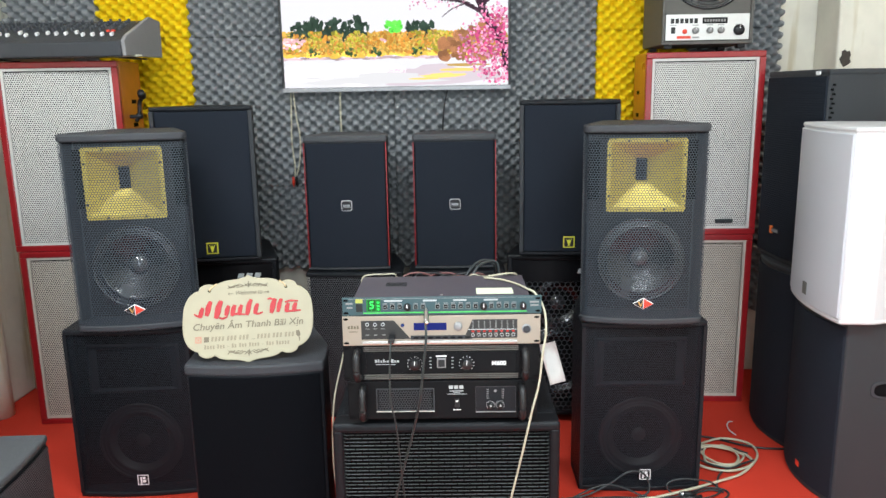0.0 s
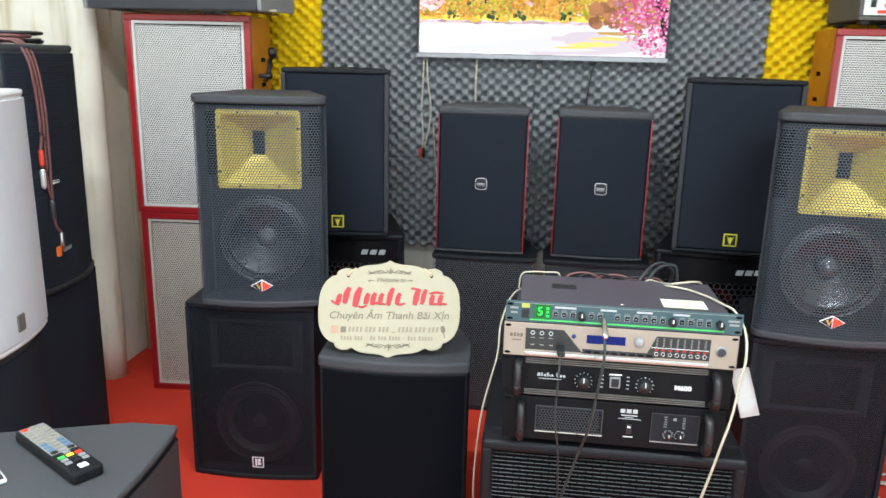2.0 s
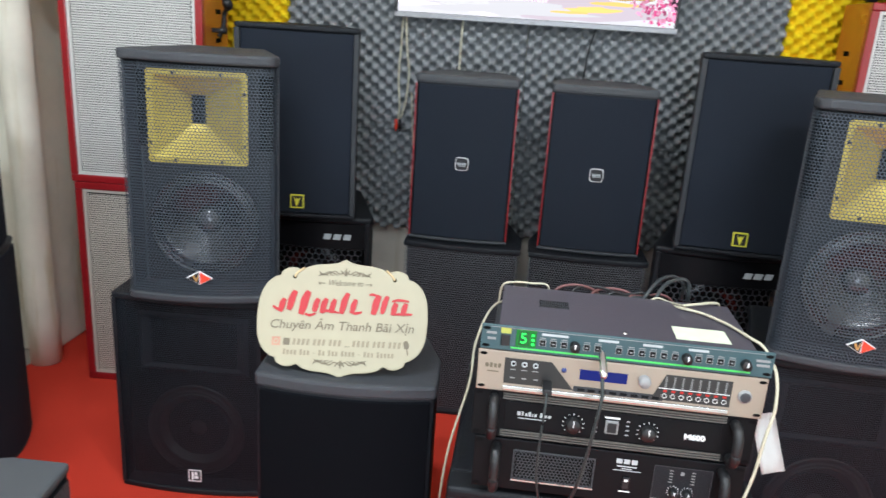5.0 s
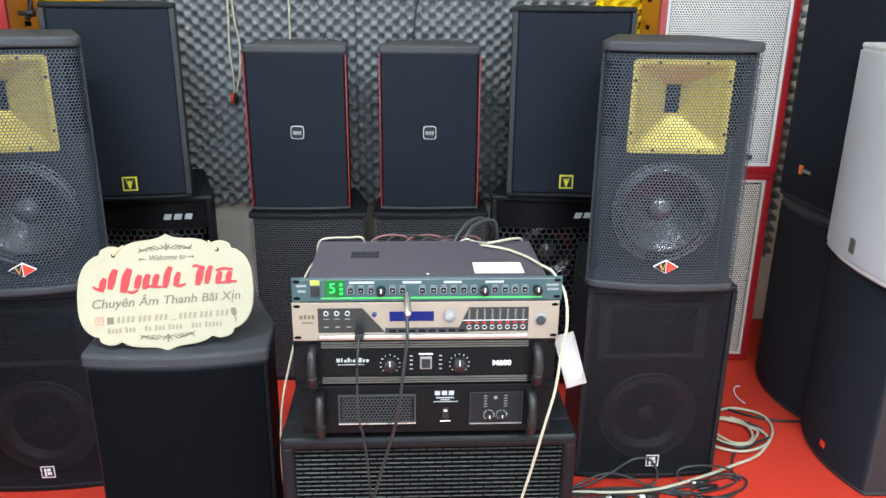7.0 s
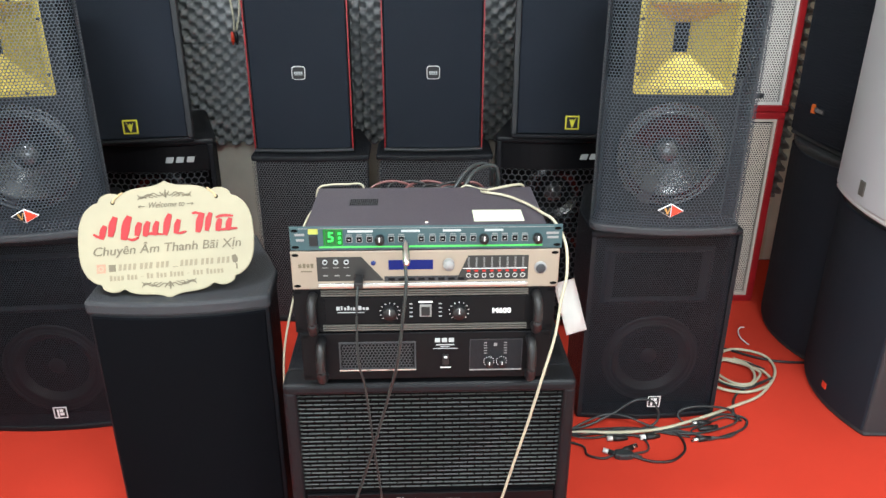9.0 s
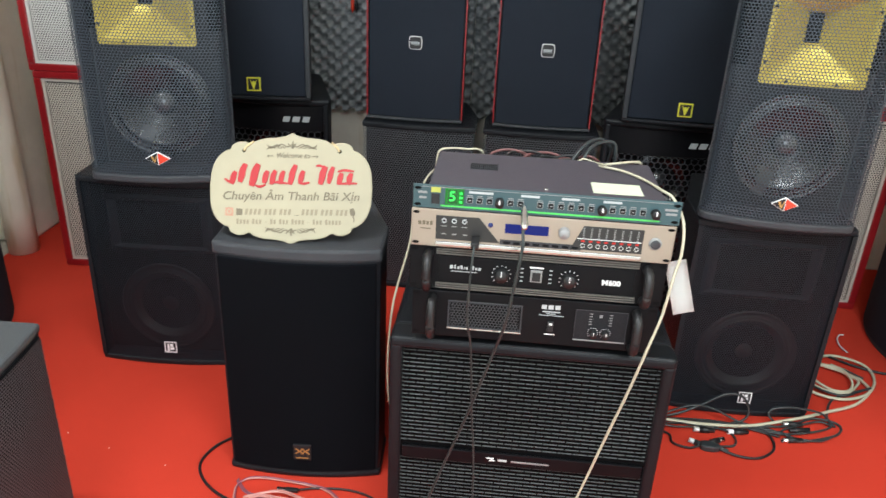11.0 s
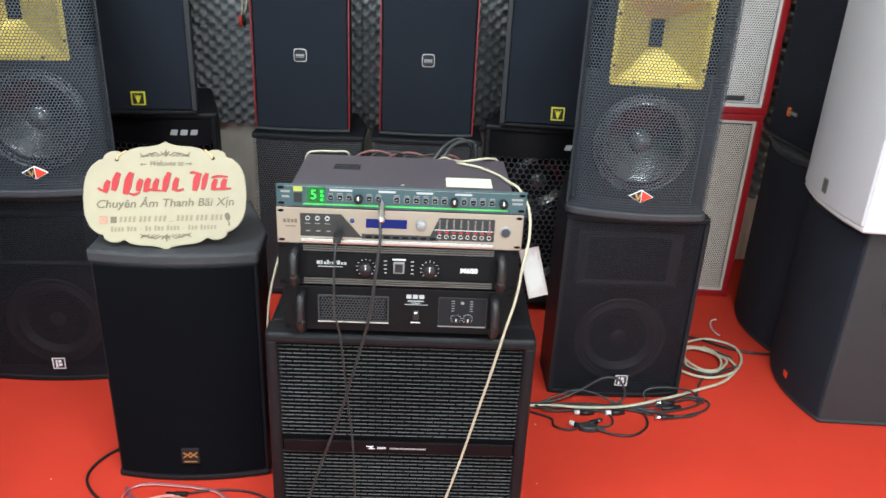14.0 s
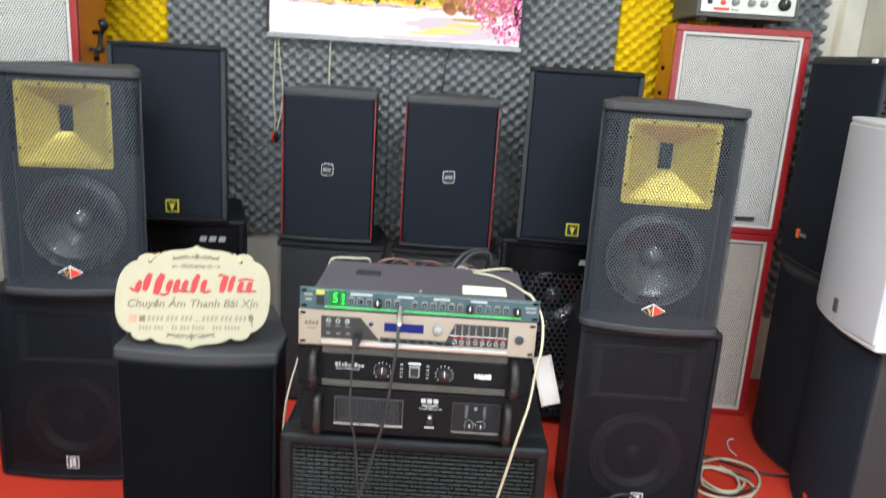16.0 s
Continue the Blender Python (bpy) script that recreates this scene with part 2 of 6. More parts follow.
def lathe(profile, segs=28, m=None):
    """Turns (radius, height) pairs about z."""
    bm = bmesh.new()
    rings = []
    for r, h in profile:
        if r < 1e-5:
            rings.append([bm.verts.new((0, 0, h))])
        else:
            rings.append([bm.verts.new((r * math.cos(a * math.tau / segs), r * math.sin(a * math.tau / segs), h)) for a in range(segs)])
    for a, b in zip(rings, rings[1:]):
        for i in range(segs):
            j = (i + 1) % segs
            if len(a) == 1 and len(b) == 1:
                continue
            if len(a) == 1:
                bm.faces.new((a[0], b[i], b[j]))
            elif len(b) == 1:
                bm.faces.new((a[i], b[0], a[j]))
            else:
                bm.faces.new((a[i], a[j], b[j], b[i]))
    if m is not None:
        bm.transform(m)
    return bm


FRONT = pose(0, 0, 0, 90)  # turns z to the front (-y)


def knob(name, x, y, z, r, depth, material, parent, label=""):
    bm = lathe([(r, 0), (r, depth * 0.7), (r * 0.85, depth), (0, depth)], 16, FRONT)
    return part(name, bm, material, parent, label, True, pose(x, y, z))


def front_plan(w, bulge, depth, back, straight, n=12, inset=0.0):
    """The plan of a speaker cabinet whose bowed front's middle is at y = 0."""
    a = w / 2 - inset
    pts = [(-a + 2 * a * i / n, inset + bulge * (2 * i / n - 1) ** 2) for i in range(n + 1)]
    pts += [(a, bulge + straight), (back / 2 - inset, depth - inset), (-back / 2 + inset, depth - inset), (-a, bulge + straight)]
    return pts


def flat_plan(w, y0, depth, back, straight):
    a = w / 2
    return [(-a, y0), (a, y0), (a, straight), (back / 2, depth), (-back / 2, depth), (-a, straight)]


def bowed_sheet(name, w, z0, z1, bulge, full_w, material, parent, y=0.0, thick=0.006, label="", n=12, bevel=0.002):
    a = w / 2
    curve = [(-a + 2 * a * i / n, y + bulge * ((-a + 2 * a * i / n) / (full_w / 2)) ** 2) for i in range(n + 1)]
    plan = curve + [(x, yy + thick) for x, yy in reversed(curve)]
    return part(name, prism(plan, z0, z1, bevel, 1), material, parent, label)


def perforated(name, w, z0, z1, pitch, ratio, place, material, parent, label="", skip=None):
    """A sheet with six-sided holes on a staggered lattice; place maps (u, v) to a point."""
    verts, faces = [], []
    row = pitch * math.sqrt(3) / 2
    outer = pitch / math.sqrt(3)
    rows, cols = int((z1 - z0) / row), int(w / pitch)
    dirs = [(math.cos(radians(30 + 60 * k)), math.sin(radians(30 + 60 * k))) for k in range(6)]
    for j in range(rows):
        v = z0 + row * (j + 0.5)
        for i in range(cols - (j % 2)):
            u = -w / 2 + pitch * (i + 0.5 + 0.5 * (j % 2))
            if skip and skip(u, v):
                continue
            k0 = len(verts)
            verts += [place(u + outer * c, v + outer * s) for c, s in dirs]
            verts += [place(u + outer * ratio * c, v + outer * ratio * s) for c, s in dirs]
            faces += [(k0 + k, k0 + (k + 1) % 6, k0 + 6 + (k + 1) % 6, k0 + 6 + k) for k in range(6)]
    me = bpy.data.meshes.new(name)
    me.from_pydata(verts, [], faces)
    return finish(name, me, material, parent, label)


def spline(pts, steps=8):
    p = [Vector(q) for q in pts]
    p = [2 * p[0] - p[1]] + p + [2 * p[-1] - p[-2]]
    out = []
    for i in range(1, len(p) - 2):
        a, b, c, d = p[i - 1:i + 3]
        for k in range(steps):
            t = k / steps
            out.append(0.5 * (2 * b + (c - a) * t + (2 * a - 5 * b + 4 * c - d) * t * t + (3 * b - a - 3 * c + d) * t ** 3))
    return out + [p[-2]]


def tube(pts, radius, segs=8, steps=8, flat=1.0):
    line = spline(pts, steps)
    bm = bmesh.new()
    rings = []
    up = Vector((0, 0, 1))
    for i, p in enumerate(line):
        d = (line[min(i + 1, len(line) - 1)] - line[max(i - 1, 0)]).normalized()
        side = d.cross(up)
        side = side.normalized() if side.length > 0.05 else Vector((1, 0, 0))
        top = side.cross(d).normalized()
        rings.append([bm.verts.new(p + radius * (math.cos(a * math.tau / segs) * side + flat * math.sin(a * math.tau / segs) * top)) for a in range(segs)])
    for a, b in zip(rings, rings[1:]):
        for i in range(segs):
            bm.faces.new((a[i], a[(i + 1) % segs], b[(i + 1) % segs], b[i]))
    bm.faces.new(rings[0][::-1])
    bm.faces.new(rings[-1])
    return bm


def lettering(name, text, size, m, material, parent, align="CENTER", depth=0.0006, shear=0.0, stretch=1.0, label="", bold=0.0, width=0.0):
    cu = bpy.data.curves.new("letters", "FONT")
    cu.body, cu.size, cu.align_x, cu.align_y, cu.extrude, cu.shear = text, size, align, "CENTER", depth, shear
    cu.resolution_u, cu.offset = 3, bold
    tmp = bpy.data.objects.new("letters", cu)
    scene.collection.objects.link(tmp)
    me = bpy.data.meshes.new_from_object(tmp.evaluated_get(bpy.context.evaluated_depsgraph_get()))
    bpy.data.objects.remove(tmp)
    if width:
        xs = [v.co.x for v in me.vertices]
        stretch = width / (max(xs) - min(xs))
    me.transform(Matrix.Diagonal((stretch, 1, 1, 1)))
    me.materials.clear()
    return finish(name, me, material, parent, label, m=m)


def bar(name, x0, x1, z0, z1, y, material, parent, thick=0.0008, label=""):
    return part(name, box(x0, x1, y - thick, y, z0, z1), material, parent, label)


# ---- structure ----
def structure(name, bm, material, label, category):
    return tagged(part(name, bm, material), label, category, kind="structure")


# Bare floor south of y 1.05 is added unseen, to cut the red bounce.
structure("floor", box(-2.35, 2.35, -4.6, 3.65, -0.1, -0.006), M_CONCRETE, "worn grey concrete floor beside the carpet, added behind the camera", "floor")
structure("carpet", box(-1.83, 2.0, 1.05, 3.5, -0.006, 0.0), M_CARPET, "bright red needle-felt carpet with lint specks", "carpet")
structure("wall_north", box(-2.35, 2.35, 3.505, 3.65, 0, 2.9), M_WALL, "cream painted wall behind the acoustic foam", "wall")
structure("wall_west", box(-2.35, -2.2, -4.6, 3.505, 0, 2.9), M_WALL, "stained old cream painted wall", "wall")
structure("wall_east", box(2.2, 2.35, -4.6, 3.505, 0, 2.9), M_WALL, "stained old cream painted wall", "wall")
structure("wall_south", box(-2.35, -1.85, -4.75, -4.6, 0, 2.9, 0, box(1.85, 2.35, -4.75, -4.6, 0, 2.9, 0, box(-1.85, 1.85, -4.75, -4.6, 2.5, 2.9))), M_WALL, "plain cream painted wall", "wall")
structure("ceiling", box(-2.35, 2.35, -4.75, 3.65, 2.9, 3.0), M_CEIL, "plain white painted ceiling", "ceiling")
structure("pillar_west", box(-2.2, -1.80, 3.13, 3.505, 0, 2.9, 0.012), M_WALL, "cream plastered corner pillar with flaking paint", "pillar")
structure("pillar_east", box(1.70, 2.2, 3.30, 3.505, 0, 2.9, 0.012), M_WALL, "cream plastered corner pillar with a broken hole", "pillar")
pipe = tagged(part("drain_pipe", tube([(-1.79, 3.07, 0.0), (-1.785, 3.06, 0.8), (-1.79, 3.065, 1.6), (-1.79, 3.06, 2.9)], 0.055, 14, 4), M_WALL, None, "", True),
              "painted white vertical drain pipe with yellow stains", "pipe", kind="structure")

structure("wall_board", box(-1.80, -1.46, 3.36, 3.385, 0, 1.47, 0.003), M_BOARD, "stained beige plywood board against the wall", "board")


def foam_sheet(x0, x1, z0, z1, material, parent):
    """A sheet of egg-crate foam, standing on its back at y = 3.505."""
    P, Q, step = 0.053, 0.046, 0.0060
    nx, nz = int((x1 - x0) / step), int((z1 - z0) / step)
    verts, faces = [], []
    for j in range(nz + 1):
        z = z0 + (z1 - z0) * j / nz
        for i in range(nx + 1):
            x = x0 + (x1 - x0) * i / nx
            pit = 0.5 - 0.5 * math.cos(math.tau * x / P) * math.cos(math.tau * z / Q)
            q = min(1.0, max(0.0, (pit - 0.22) / 0.70))
            h = 1.0 - q * q * (3 - 2 * q) + 0.06 * noise.noise((x * 9, z * 9, 3))
            verts.append((x, 3.496 - 0.050 * max(h, 0.0), z))
    w = nx + 1
    for j in range(nz):
        for i in range(nx):
            a = j * w + i
            faces.append((a, a + 1, a + w + 1, a + w))
    rim = [j for j in range(w)] + [(j + 1) * w - 1 for j in range(1, nz + 1)] + [nz * w + i for i in range(nx - 1, -1, -1)] + [j * w for j in range(nz - 1, 0, -1)]
    k = len(verts)
    verts += [(verts[r][0], 3.504, verts[r][2]) for r in rim]
    faces += [(rim[i], k + i, k + (i + 1) % len(rim), rim[(i + 1) % len(rim)]) for i in range(len(rim))]
    me = bpy.data.meshes.new("foam_sheet")
    me.from_pydata(verts, [], faces)
    return finish("foam_sheet", me, material, parent, "", True)


def foam_panel(x0, x1, z0, z1, material, label):
    """A column of foam sheets glued edge to edge."""
    t = thing("acoustic_foam", label, "acoustic foam", "foam panels on the wall")
    cuts = [z0] + [z for z in (0.905, 1.55) if z0 + 0.1 < z < z1] + [z1]
    for a, b in zip(cuts, cuts[1:]):
        foam_sheet(x0, x1, a + 0.001, b - 0.001, material, t)
    return t


GREY_FOAM = "dark grey egg-crate acoustic foam panel on the wall"
YELLOW_FOAM = "bright yellow egg-crate acoustic foam panel on the wall"
foam_panel(-1.78, -1.384, 1.3, 2.2, M_FOAM, GREY_FOAM)
foam_panel(-1.381, -0.993, 0.53, 2.2, M_FOAM_Y, YELLOW_FOAM)
foam_panel(-0.990, -0.120, 0.53, 2.2, M_FOAM, GREY_FOAM)
foam_panel(-0.117, 0.752, 0.53, 2.2, M_FOAM, GREY_FOAM)
foam_panel(0.755, 1.145, 0.53, 2.2, M_FOAM_Y, YELLOW_FOAM)
foam_panel(1.148, 1.54, 0.3, 2.2, M_FOAM, GREY_FOAM)


# ---- perforated loudspeakers with a gold horn ----
def woofer(parent, x, y, z, r, cap=0.3, name="woofer", cone=None):
    """A cone driver whose rim lies at y and which faces -y."""
    depth = r * 0.30
    cone = cone or M_CONE
    prof = [(r * 1.06, 0), (r * 1.06, 0.003), (r * 1.0, 0.004), (r * 0.985, 0.001), (r * 0.94, 0.006), (r * 0.90, 0.006), (r * 0.86, 0.003)]
    prof += [(r * (0.86 - (0.86 - cap) * k / 8), 0.004 - depth * (k / 8) ** 0.8) for k in range(9)] + [(0, 0.003 - depth)]
    rim = part(name, lathe(prof, 48, FRONT), cone, parent, "", True, pose(x, y, z))
    dome = [(r * cap * math.cos(a), -depth + 0.002 + r * cap * 0.62 * math.sin(a)) for a in [q * math.pi / 16 for q in range(8)]] + [(0, -depth + 0.002 + r * cap * 0.62)]
    part("dust_cap", lathe(dome, 28, FRONT), M_CAP if cone is M_CONE else cone, rim, "domed dust cap", True)
    return rim


def horn_speaker(m):
    t = thing("horn_speaker", "dark grey loudspeaker with gold horn behind perforated steel grille", "loudspeaker", "pair of gold-horn speakers", m)
    w, b, h, wall, r = 0.376, 0.020, 0.612, 0.12, 0.032
    edge = w / 2 - r

    def wrap(u, inset=0.0):
        """A point of the bowed front, which turns round both edges, by its length along the curve."""
        q = abs(u)
        if q <= edge:
            x, y = q, b * (q / edge) ** 2
        else:
            k = min((q - edge) / r, math.pi / 2)
            x, y = edge + (r - inset) * math.sin(k), b + r - (r - inset) * math.cos(k) + max(0.0, q - edge - r * math.pi / 2)
        return math.copysign(x, u), y + (inset if q <= edge else 0.0)

    span = edge + r * math.pi / 2
    rim = [wrap(-span + 2 * span * i / 28) for i in range(29)]
    plan = rim + [(w / 2 - 0.001, b + r + 0.012), (0.105, 0.365), (-0.105, 0.365), (-w / 2 + 0.001, b + r + 0.012)]
    part("top_plate", prism(plan, h - 0.024, h, 0.006), M_GREYP, t)
    part("bottom_plate", prism(plan, 0.0, 0.022, 0.006), M_GREYP, t)
    side = lambda y: w / 2 - 0.002 - (y - b - r - 0.012) * (w / 2 - 0.105) / (0.365 - b - r - 0.012)
    part("cabinet", prism([(-side(wall), wall), (side(wall), wall), (0.102, 0.362), (-0.102, 0.362)], 0.02, h - 0.02, 0.003), M_GREYP, t)
    for q in (-1, 1):
        cheek = [(q * side(0.068), 0.068), (q * side(wall + 0.005), wall + 0.005), (q * (side(wall + 0.005) - 0.006), wall + 0.005), (q * (side(0.068) - 0.006), 0.068)]
        part("side_cheek", prism(cheek if q > 0 else cheek[::-1], 0.02, h - 0.022), M_GREYP, t)
    part("baffle", box(-w / 2 + 0.03, w / 2 - 0.03, wall - 0.008, wall - 0.002, 0.02, h - 0.022), M_INSIDE, t)
    perforated("grille", 2 * span + 0.028, 0.022, h - 0.024, 0.0083, 0.76, lambda u, v: (*wrap(u, 0.003), v), M_MESH, t, "blue-grey steel grille with six-sided holes")
    for q in (-1, 1):
        part("port", box(q * 0.148 - 0.018, q * 0.148 + 0.018, wall - 0.010, wall - 0.0078, 0.375, 0.560), M_DARK, t, "dark port beside the horn")
    # the flange and the flared throat of the horn
    bm = bmesh.new()
    hw, hh, zc = 0.117, 0.110, 0.461
    loops = []
    rings = [(hw, hh, 0.0255, 0.0, 0.0), (hw - 0.012, hh - 0.012, 0.0245, 0.0, 0.0), (hw - 0.016, hh - 0.016, 0.0275, 0.0, 0.0)]
    for q in range(1, 9):
        k = q / 8
        f = (1 - k) ** 1.45
        rings.append((0.017 + (hw - 0.033) * f, 0.034 + (hh - 0.050) * f, 0.0275 + 0.0450 * k ** 0.9, -0.008 * k, 0.014 * k))
    for fx, fz, yy, cx, cz in rings:
        soft = 0.05 * min(fx, fz)
        loop = []
        for sx, sz in ((-1, -1), (1, -1), (1, 1), (-1, 1)):
            for e in ((0, 1), (1, 0)) if sx * sz > 0 else ((1, 0), (0, 1)):
                loop.append(bm.verts.new((cx + sx * (fx - e[0] * soft), yy, zc + cz + sz * (fz - e[1] * soft))))
        loops.append(loop)
    for a, c in zip(loops, loops[1:]):
        for i in range(8):
            bm.faces.new((a[i], a[(i + 1) % 8], c[(i + 1) % 8], c[i]))
    horn = part("horn", bm, M_GOLD, t, "gold-painted rectangular horn flare", True)
    part("throat", box(-0.026, 0.010, 0.0725, 0.0745, zc - 0.021, zc + 0.049), M_DARK, horn, "dark throat of the horn")
    for sx, sz in ((-1, 0.6), (-1, -0.6), (1, 0.6), (1, -0.6), (-0.5, 1), (0.5, 1), (-0.5, -1), (0.5, -1)):
        knob("screw", sx * (hw - 0.007), 0.0255, zc + sz * (hh - 0.007), 0.004, 0.003, M_RUBBER, horn)
    woofer(t, 0, 0.072, 0.190, 0.128, 0.27)
    # diamond badge
    d = part("badge", prism([(-0.032, 0.0), (0, -0.018), (0.032, 0.0), (0, 0.018)], -0.003, 0.002, 0.0008, 1, "y"), M_LETTER, t, "white-edged diamond badge", m=pose(0, 0, 0.070))
    part("badge_red", prism([(0.0015, -0.0155), (0.0285, 0.0), (0.0015, 0.0155)], -0.0045, -0.003, 0, 1, "y"), M_BADGERED, d)
    part("badge_chevron", prism([(-0.017, 0.006), (-0.012, 0.0075), (-0.0075, -0.004), (-0.003, 0.009), (-0.001, 0.008), (-0.006, -0.009), (-0.009, -0.009)], -0.0052, -0.0045, 0, 1, "y"), M_GOLDB, d)
    part("badge_black", prism([(-0.0285, 0.0), (-0.001, -0.0155), (-0.001, 0.0155)], -0.0045, -0.003, 0, 1, "y"), M_RUBBER, d)
    return t


HORN = horn_speaker(pose(0.708, 2.355, 0.589, 0, 0, -5))
copy_thing(HORN, pose(-0.862, 2.362, 0.589, 0, 0, 10))


# ---- black perforated floor speakers under them ----
def glyph_badge(parent, x, y, z, s):
    """A square white-framed badge with a plain mark."""
    ob = part("badge", box(-s, s, -0.001, 0.001, -s, s), M_RUBBER, parent, "square badge with a white frame and mark", m=pose(x, y, z))
    for x0, x1, z0, z1 in ((-1, 1, 0.86, 1), (-1, 1, -1, -0.86), (-1, -0.86, -0.86, 0.86), (0.86, 1, -0.86, 0.86), (-0.50, -0.22, -0.75, 0.6), (-0.08, 0.42, 0.12, 0.6), (-0.08, 0.52, -0.5, -0.02)):
        bar("mark", x0 * s, x1 * s, z0 * s, z1 * s, -0.0012, M_LETTER, ob)
    return ob


def floor_speaker(m):
    t = thing("floor_speaker", "black loudspeaker with fine perforated steel grille on the carpet", "loudspeaker", "pair of black floor speakers", m)
    w, b, h, wall = 0.400, 0.018, 0.580, 0.075
    part("cabinet", prism(flat_plan(w - 0.006, wall, 0.40, 0.27, 0.2), 0.012, h - 0.012, 0.004), M_BLACK, t)
    part("top_plate", prism(front_plan(w, b, 0.405, 0.28, 0.16), h - 0.018, h, 0.005), M_BLACK, t)
    part("bottom_plate", prism(front_plan(w, b, 0.405, 0.28, 0.16), 0.0, 0.018, 0.005), M_BLACK, t)
    for s in (-1, 1):
        part("side_cheek", box(s * (w / 2 - 0.008) - 0.006, s * (w / 2 - 0.008) + 0.006, b - 0.004, wall + 0.01, 0.016, h - 0.016), M_BLACK, t)
    part("baffle", box(-w / 2 + 0.014, w / 2 - 0.014, wall - 0.012, wall - 0.002, 0.016, h - 0.016), M_DARK, t)
    bow = lambda u, v: (u, 0.004 + b * (u / (w / 2)) ** 2, v)
    perforated("grille", w - 0.020, 0.018, h - 0.018, 0.0064, 0.72, bow, M_MESHB, t, "fine black steel grille")
    bm = bmesh.new()
    loops = []
    for fx, fz, yy in ((0.15, 0.085, wall - 0.014), (0.14, 0.075, wall - 0.02), (0.03, 0.03, wall + 0.02)):
        loops.append([bm.verts.new((sx * fx, yy, 0.43 + sz * fz)) for sx, sz in ((-1, -1), (1, -1), (1, 1), (-1, 1))])
    for a, c in zip(loops, loops[1:]):
        for i in range(4):
            bm.faces.new((a[i], a[(i + 1) % 4], c[(i + 1) % 4], c[i]))
    part("horn", bm, M_BLACK, t)
    woofer(t, 0.005, wall - 0.026, 0.175, 0.130, 0.34, "woofer", M_CONEB)
    glyph_badge(t, 0.015, 0.001, 0.062, 0.018)
    return t


FLOORSP = floor_speaker(pose(0.733, 2.402, 0.0, 0, 0, 0))
copy_thing(FLOORSP, pose(-0.926, 2.400, 0.0, 0, 0, 3))


# ---- cloth-fronted speakers ----
def cloth_speaker(name, label, group, m, w, h, depth, back, bulge, body, cloth, lip=0.03, straight=0.1, bevel=0.006, side=0.012, bottom=0.02, kind="loudspeaker", cap=None):
    t = thing(name, label, kind, group, m)
    part("cabinet", prism(front_plan(w, bulge, depth, back, straight, inset=0.002), 0.004, h - lip * 0.5, bevel), body, t)
    part("top_plate", prism(front_plan(w + 0.004, bulge, depth + 0.002, back + 0.004, straight, inset=0), h - lip, h, bevel), cap or body, t)
    part("bottom_plate", prism(front_plan(w + 0.004, bulge, depth + 0.002, back + 0.004, straight, inset=0), 0.0, bottom, bevel), body, t)
    bowed_sheet("grille", w - 2 * side, bottom + 0.003, h - lip - 0.003, bulge, w, cloth, t, y=-0.003, thick=0.008)
    return t


def bowed_edge(w, bulge, r):
    """A thin rounded lip that follows a bowed front."""
    return tube([(-w / 2 + w * i / 6, bulge * (2 * i / 6 - 1) ** 2, 0) for i in range(7)], r, 8, 3)


# centre pair with red side trims
def trim_speaker(m):
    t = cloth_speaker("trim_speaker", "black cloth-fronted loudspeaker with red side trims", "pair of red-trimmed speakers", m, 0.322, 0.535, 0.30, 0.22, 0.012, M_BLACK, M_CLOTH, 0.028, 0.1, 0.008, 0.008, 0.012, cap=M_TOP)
    for s in (-1, 1):
        part("trim", box(s * 0.1595 - 0.0018, s * 0.1595 + 0.0018, 0.004, 0.014, 0.014, 0.506), M_REDTRIM, t, "thin red plastic trim")
    badge = part("badge", prism([(0.021 * math.copysign(abs(math.cos(a)) ** 0.4, math.cos(a)), 0.021 * math.copysign(abs(math.sin(a)) ** 0.4, math.sin(a))) for a in [k * math.tau / 28 for k in range(28)]], -0.003, 0.002, 0.0006, 1, "y"), M_LETTER, t, "silver rounded-square badge", m=pose(0, -0.003, 0.262))
    part("badge_inset", prism([(0.0192 * math.copysign(abs(math.cos(a)) ** 0.4, math.cos(a)), 0.0192 * math.copysign(abs(math.sin(a)) ** 0.4, math.sin(a))) for a in [k * math.tau / 28 for k in range(28)]], -0.0035, -0.003, 0, 1, "y"), M_RUBBER, badge)
    for k in range(4):
        bar("mark", -0.0135 + 0.007 * k, -0.0085 + 0.007 * k, -0.0035, 0.0045, -0.0036, M_STRIP, badge)
    bar("mark", -0.0135, 0.0135, -0.0068, -0.0055, -0.0036, M_STRIP, badge)
    # Paler lip draws in the edge highlight along the bottom.
    part("bottom_edge", bowed_edge(0.322, 0.012, 0.006), M_SIDE, t, m=pose(0, -0.005, 0.009))
    return t


TRIM = trim_speaker(pose(-0.287, 3.048, 0.612))
copy_thing(TRIM, pose(0.138, 3.048, 0.612))


def low_box(m):
    t = thing("mesh_speaker", "black loudspeaker with fine mesh front standing on the carpet", "loudspeaker", "pair of mesh speakers under the trimmed ones", m)
    w, h, b = 0.385, 0.612, 0.014
    part("cabinet", prism(front_plan(w, b, 0.36, 0.28, 0.15, inset=0.012), 0.004, h - 0.01, 0.004), M_DARK, t)
    part("top_plate", prism(front_plan(w, b, 0.362, 0.284, 0.15), h - 0.02, h, 0.006), M_BLACK, t)
    part("bottom_plate", prism(front_plan(w, b, 0.362, 0.284, 0.15), 0, 0.02, 0.006), M_BLACK, t)
    perforated("grille", w - 0.006, 0.02, h - 0.02, 0.0088, 0.74, lambda u, v: (u, 0.003 + b * (u / (w / 2)) ** 2, v), M_RIB, t, "fine black steel grille")
    glyph_badge(t, 0.10, 0.0, 0.055, 0.017)
    return t


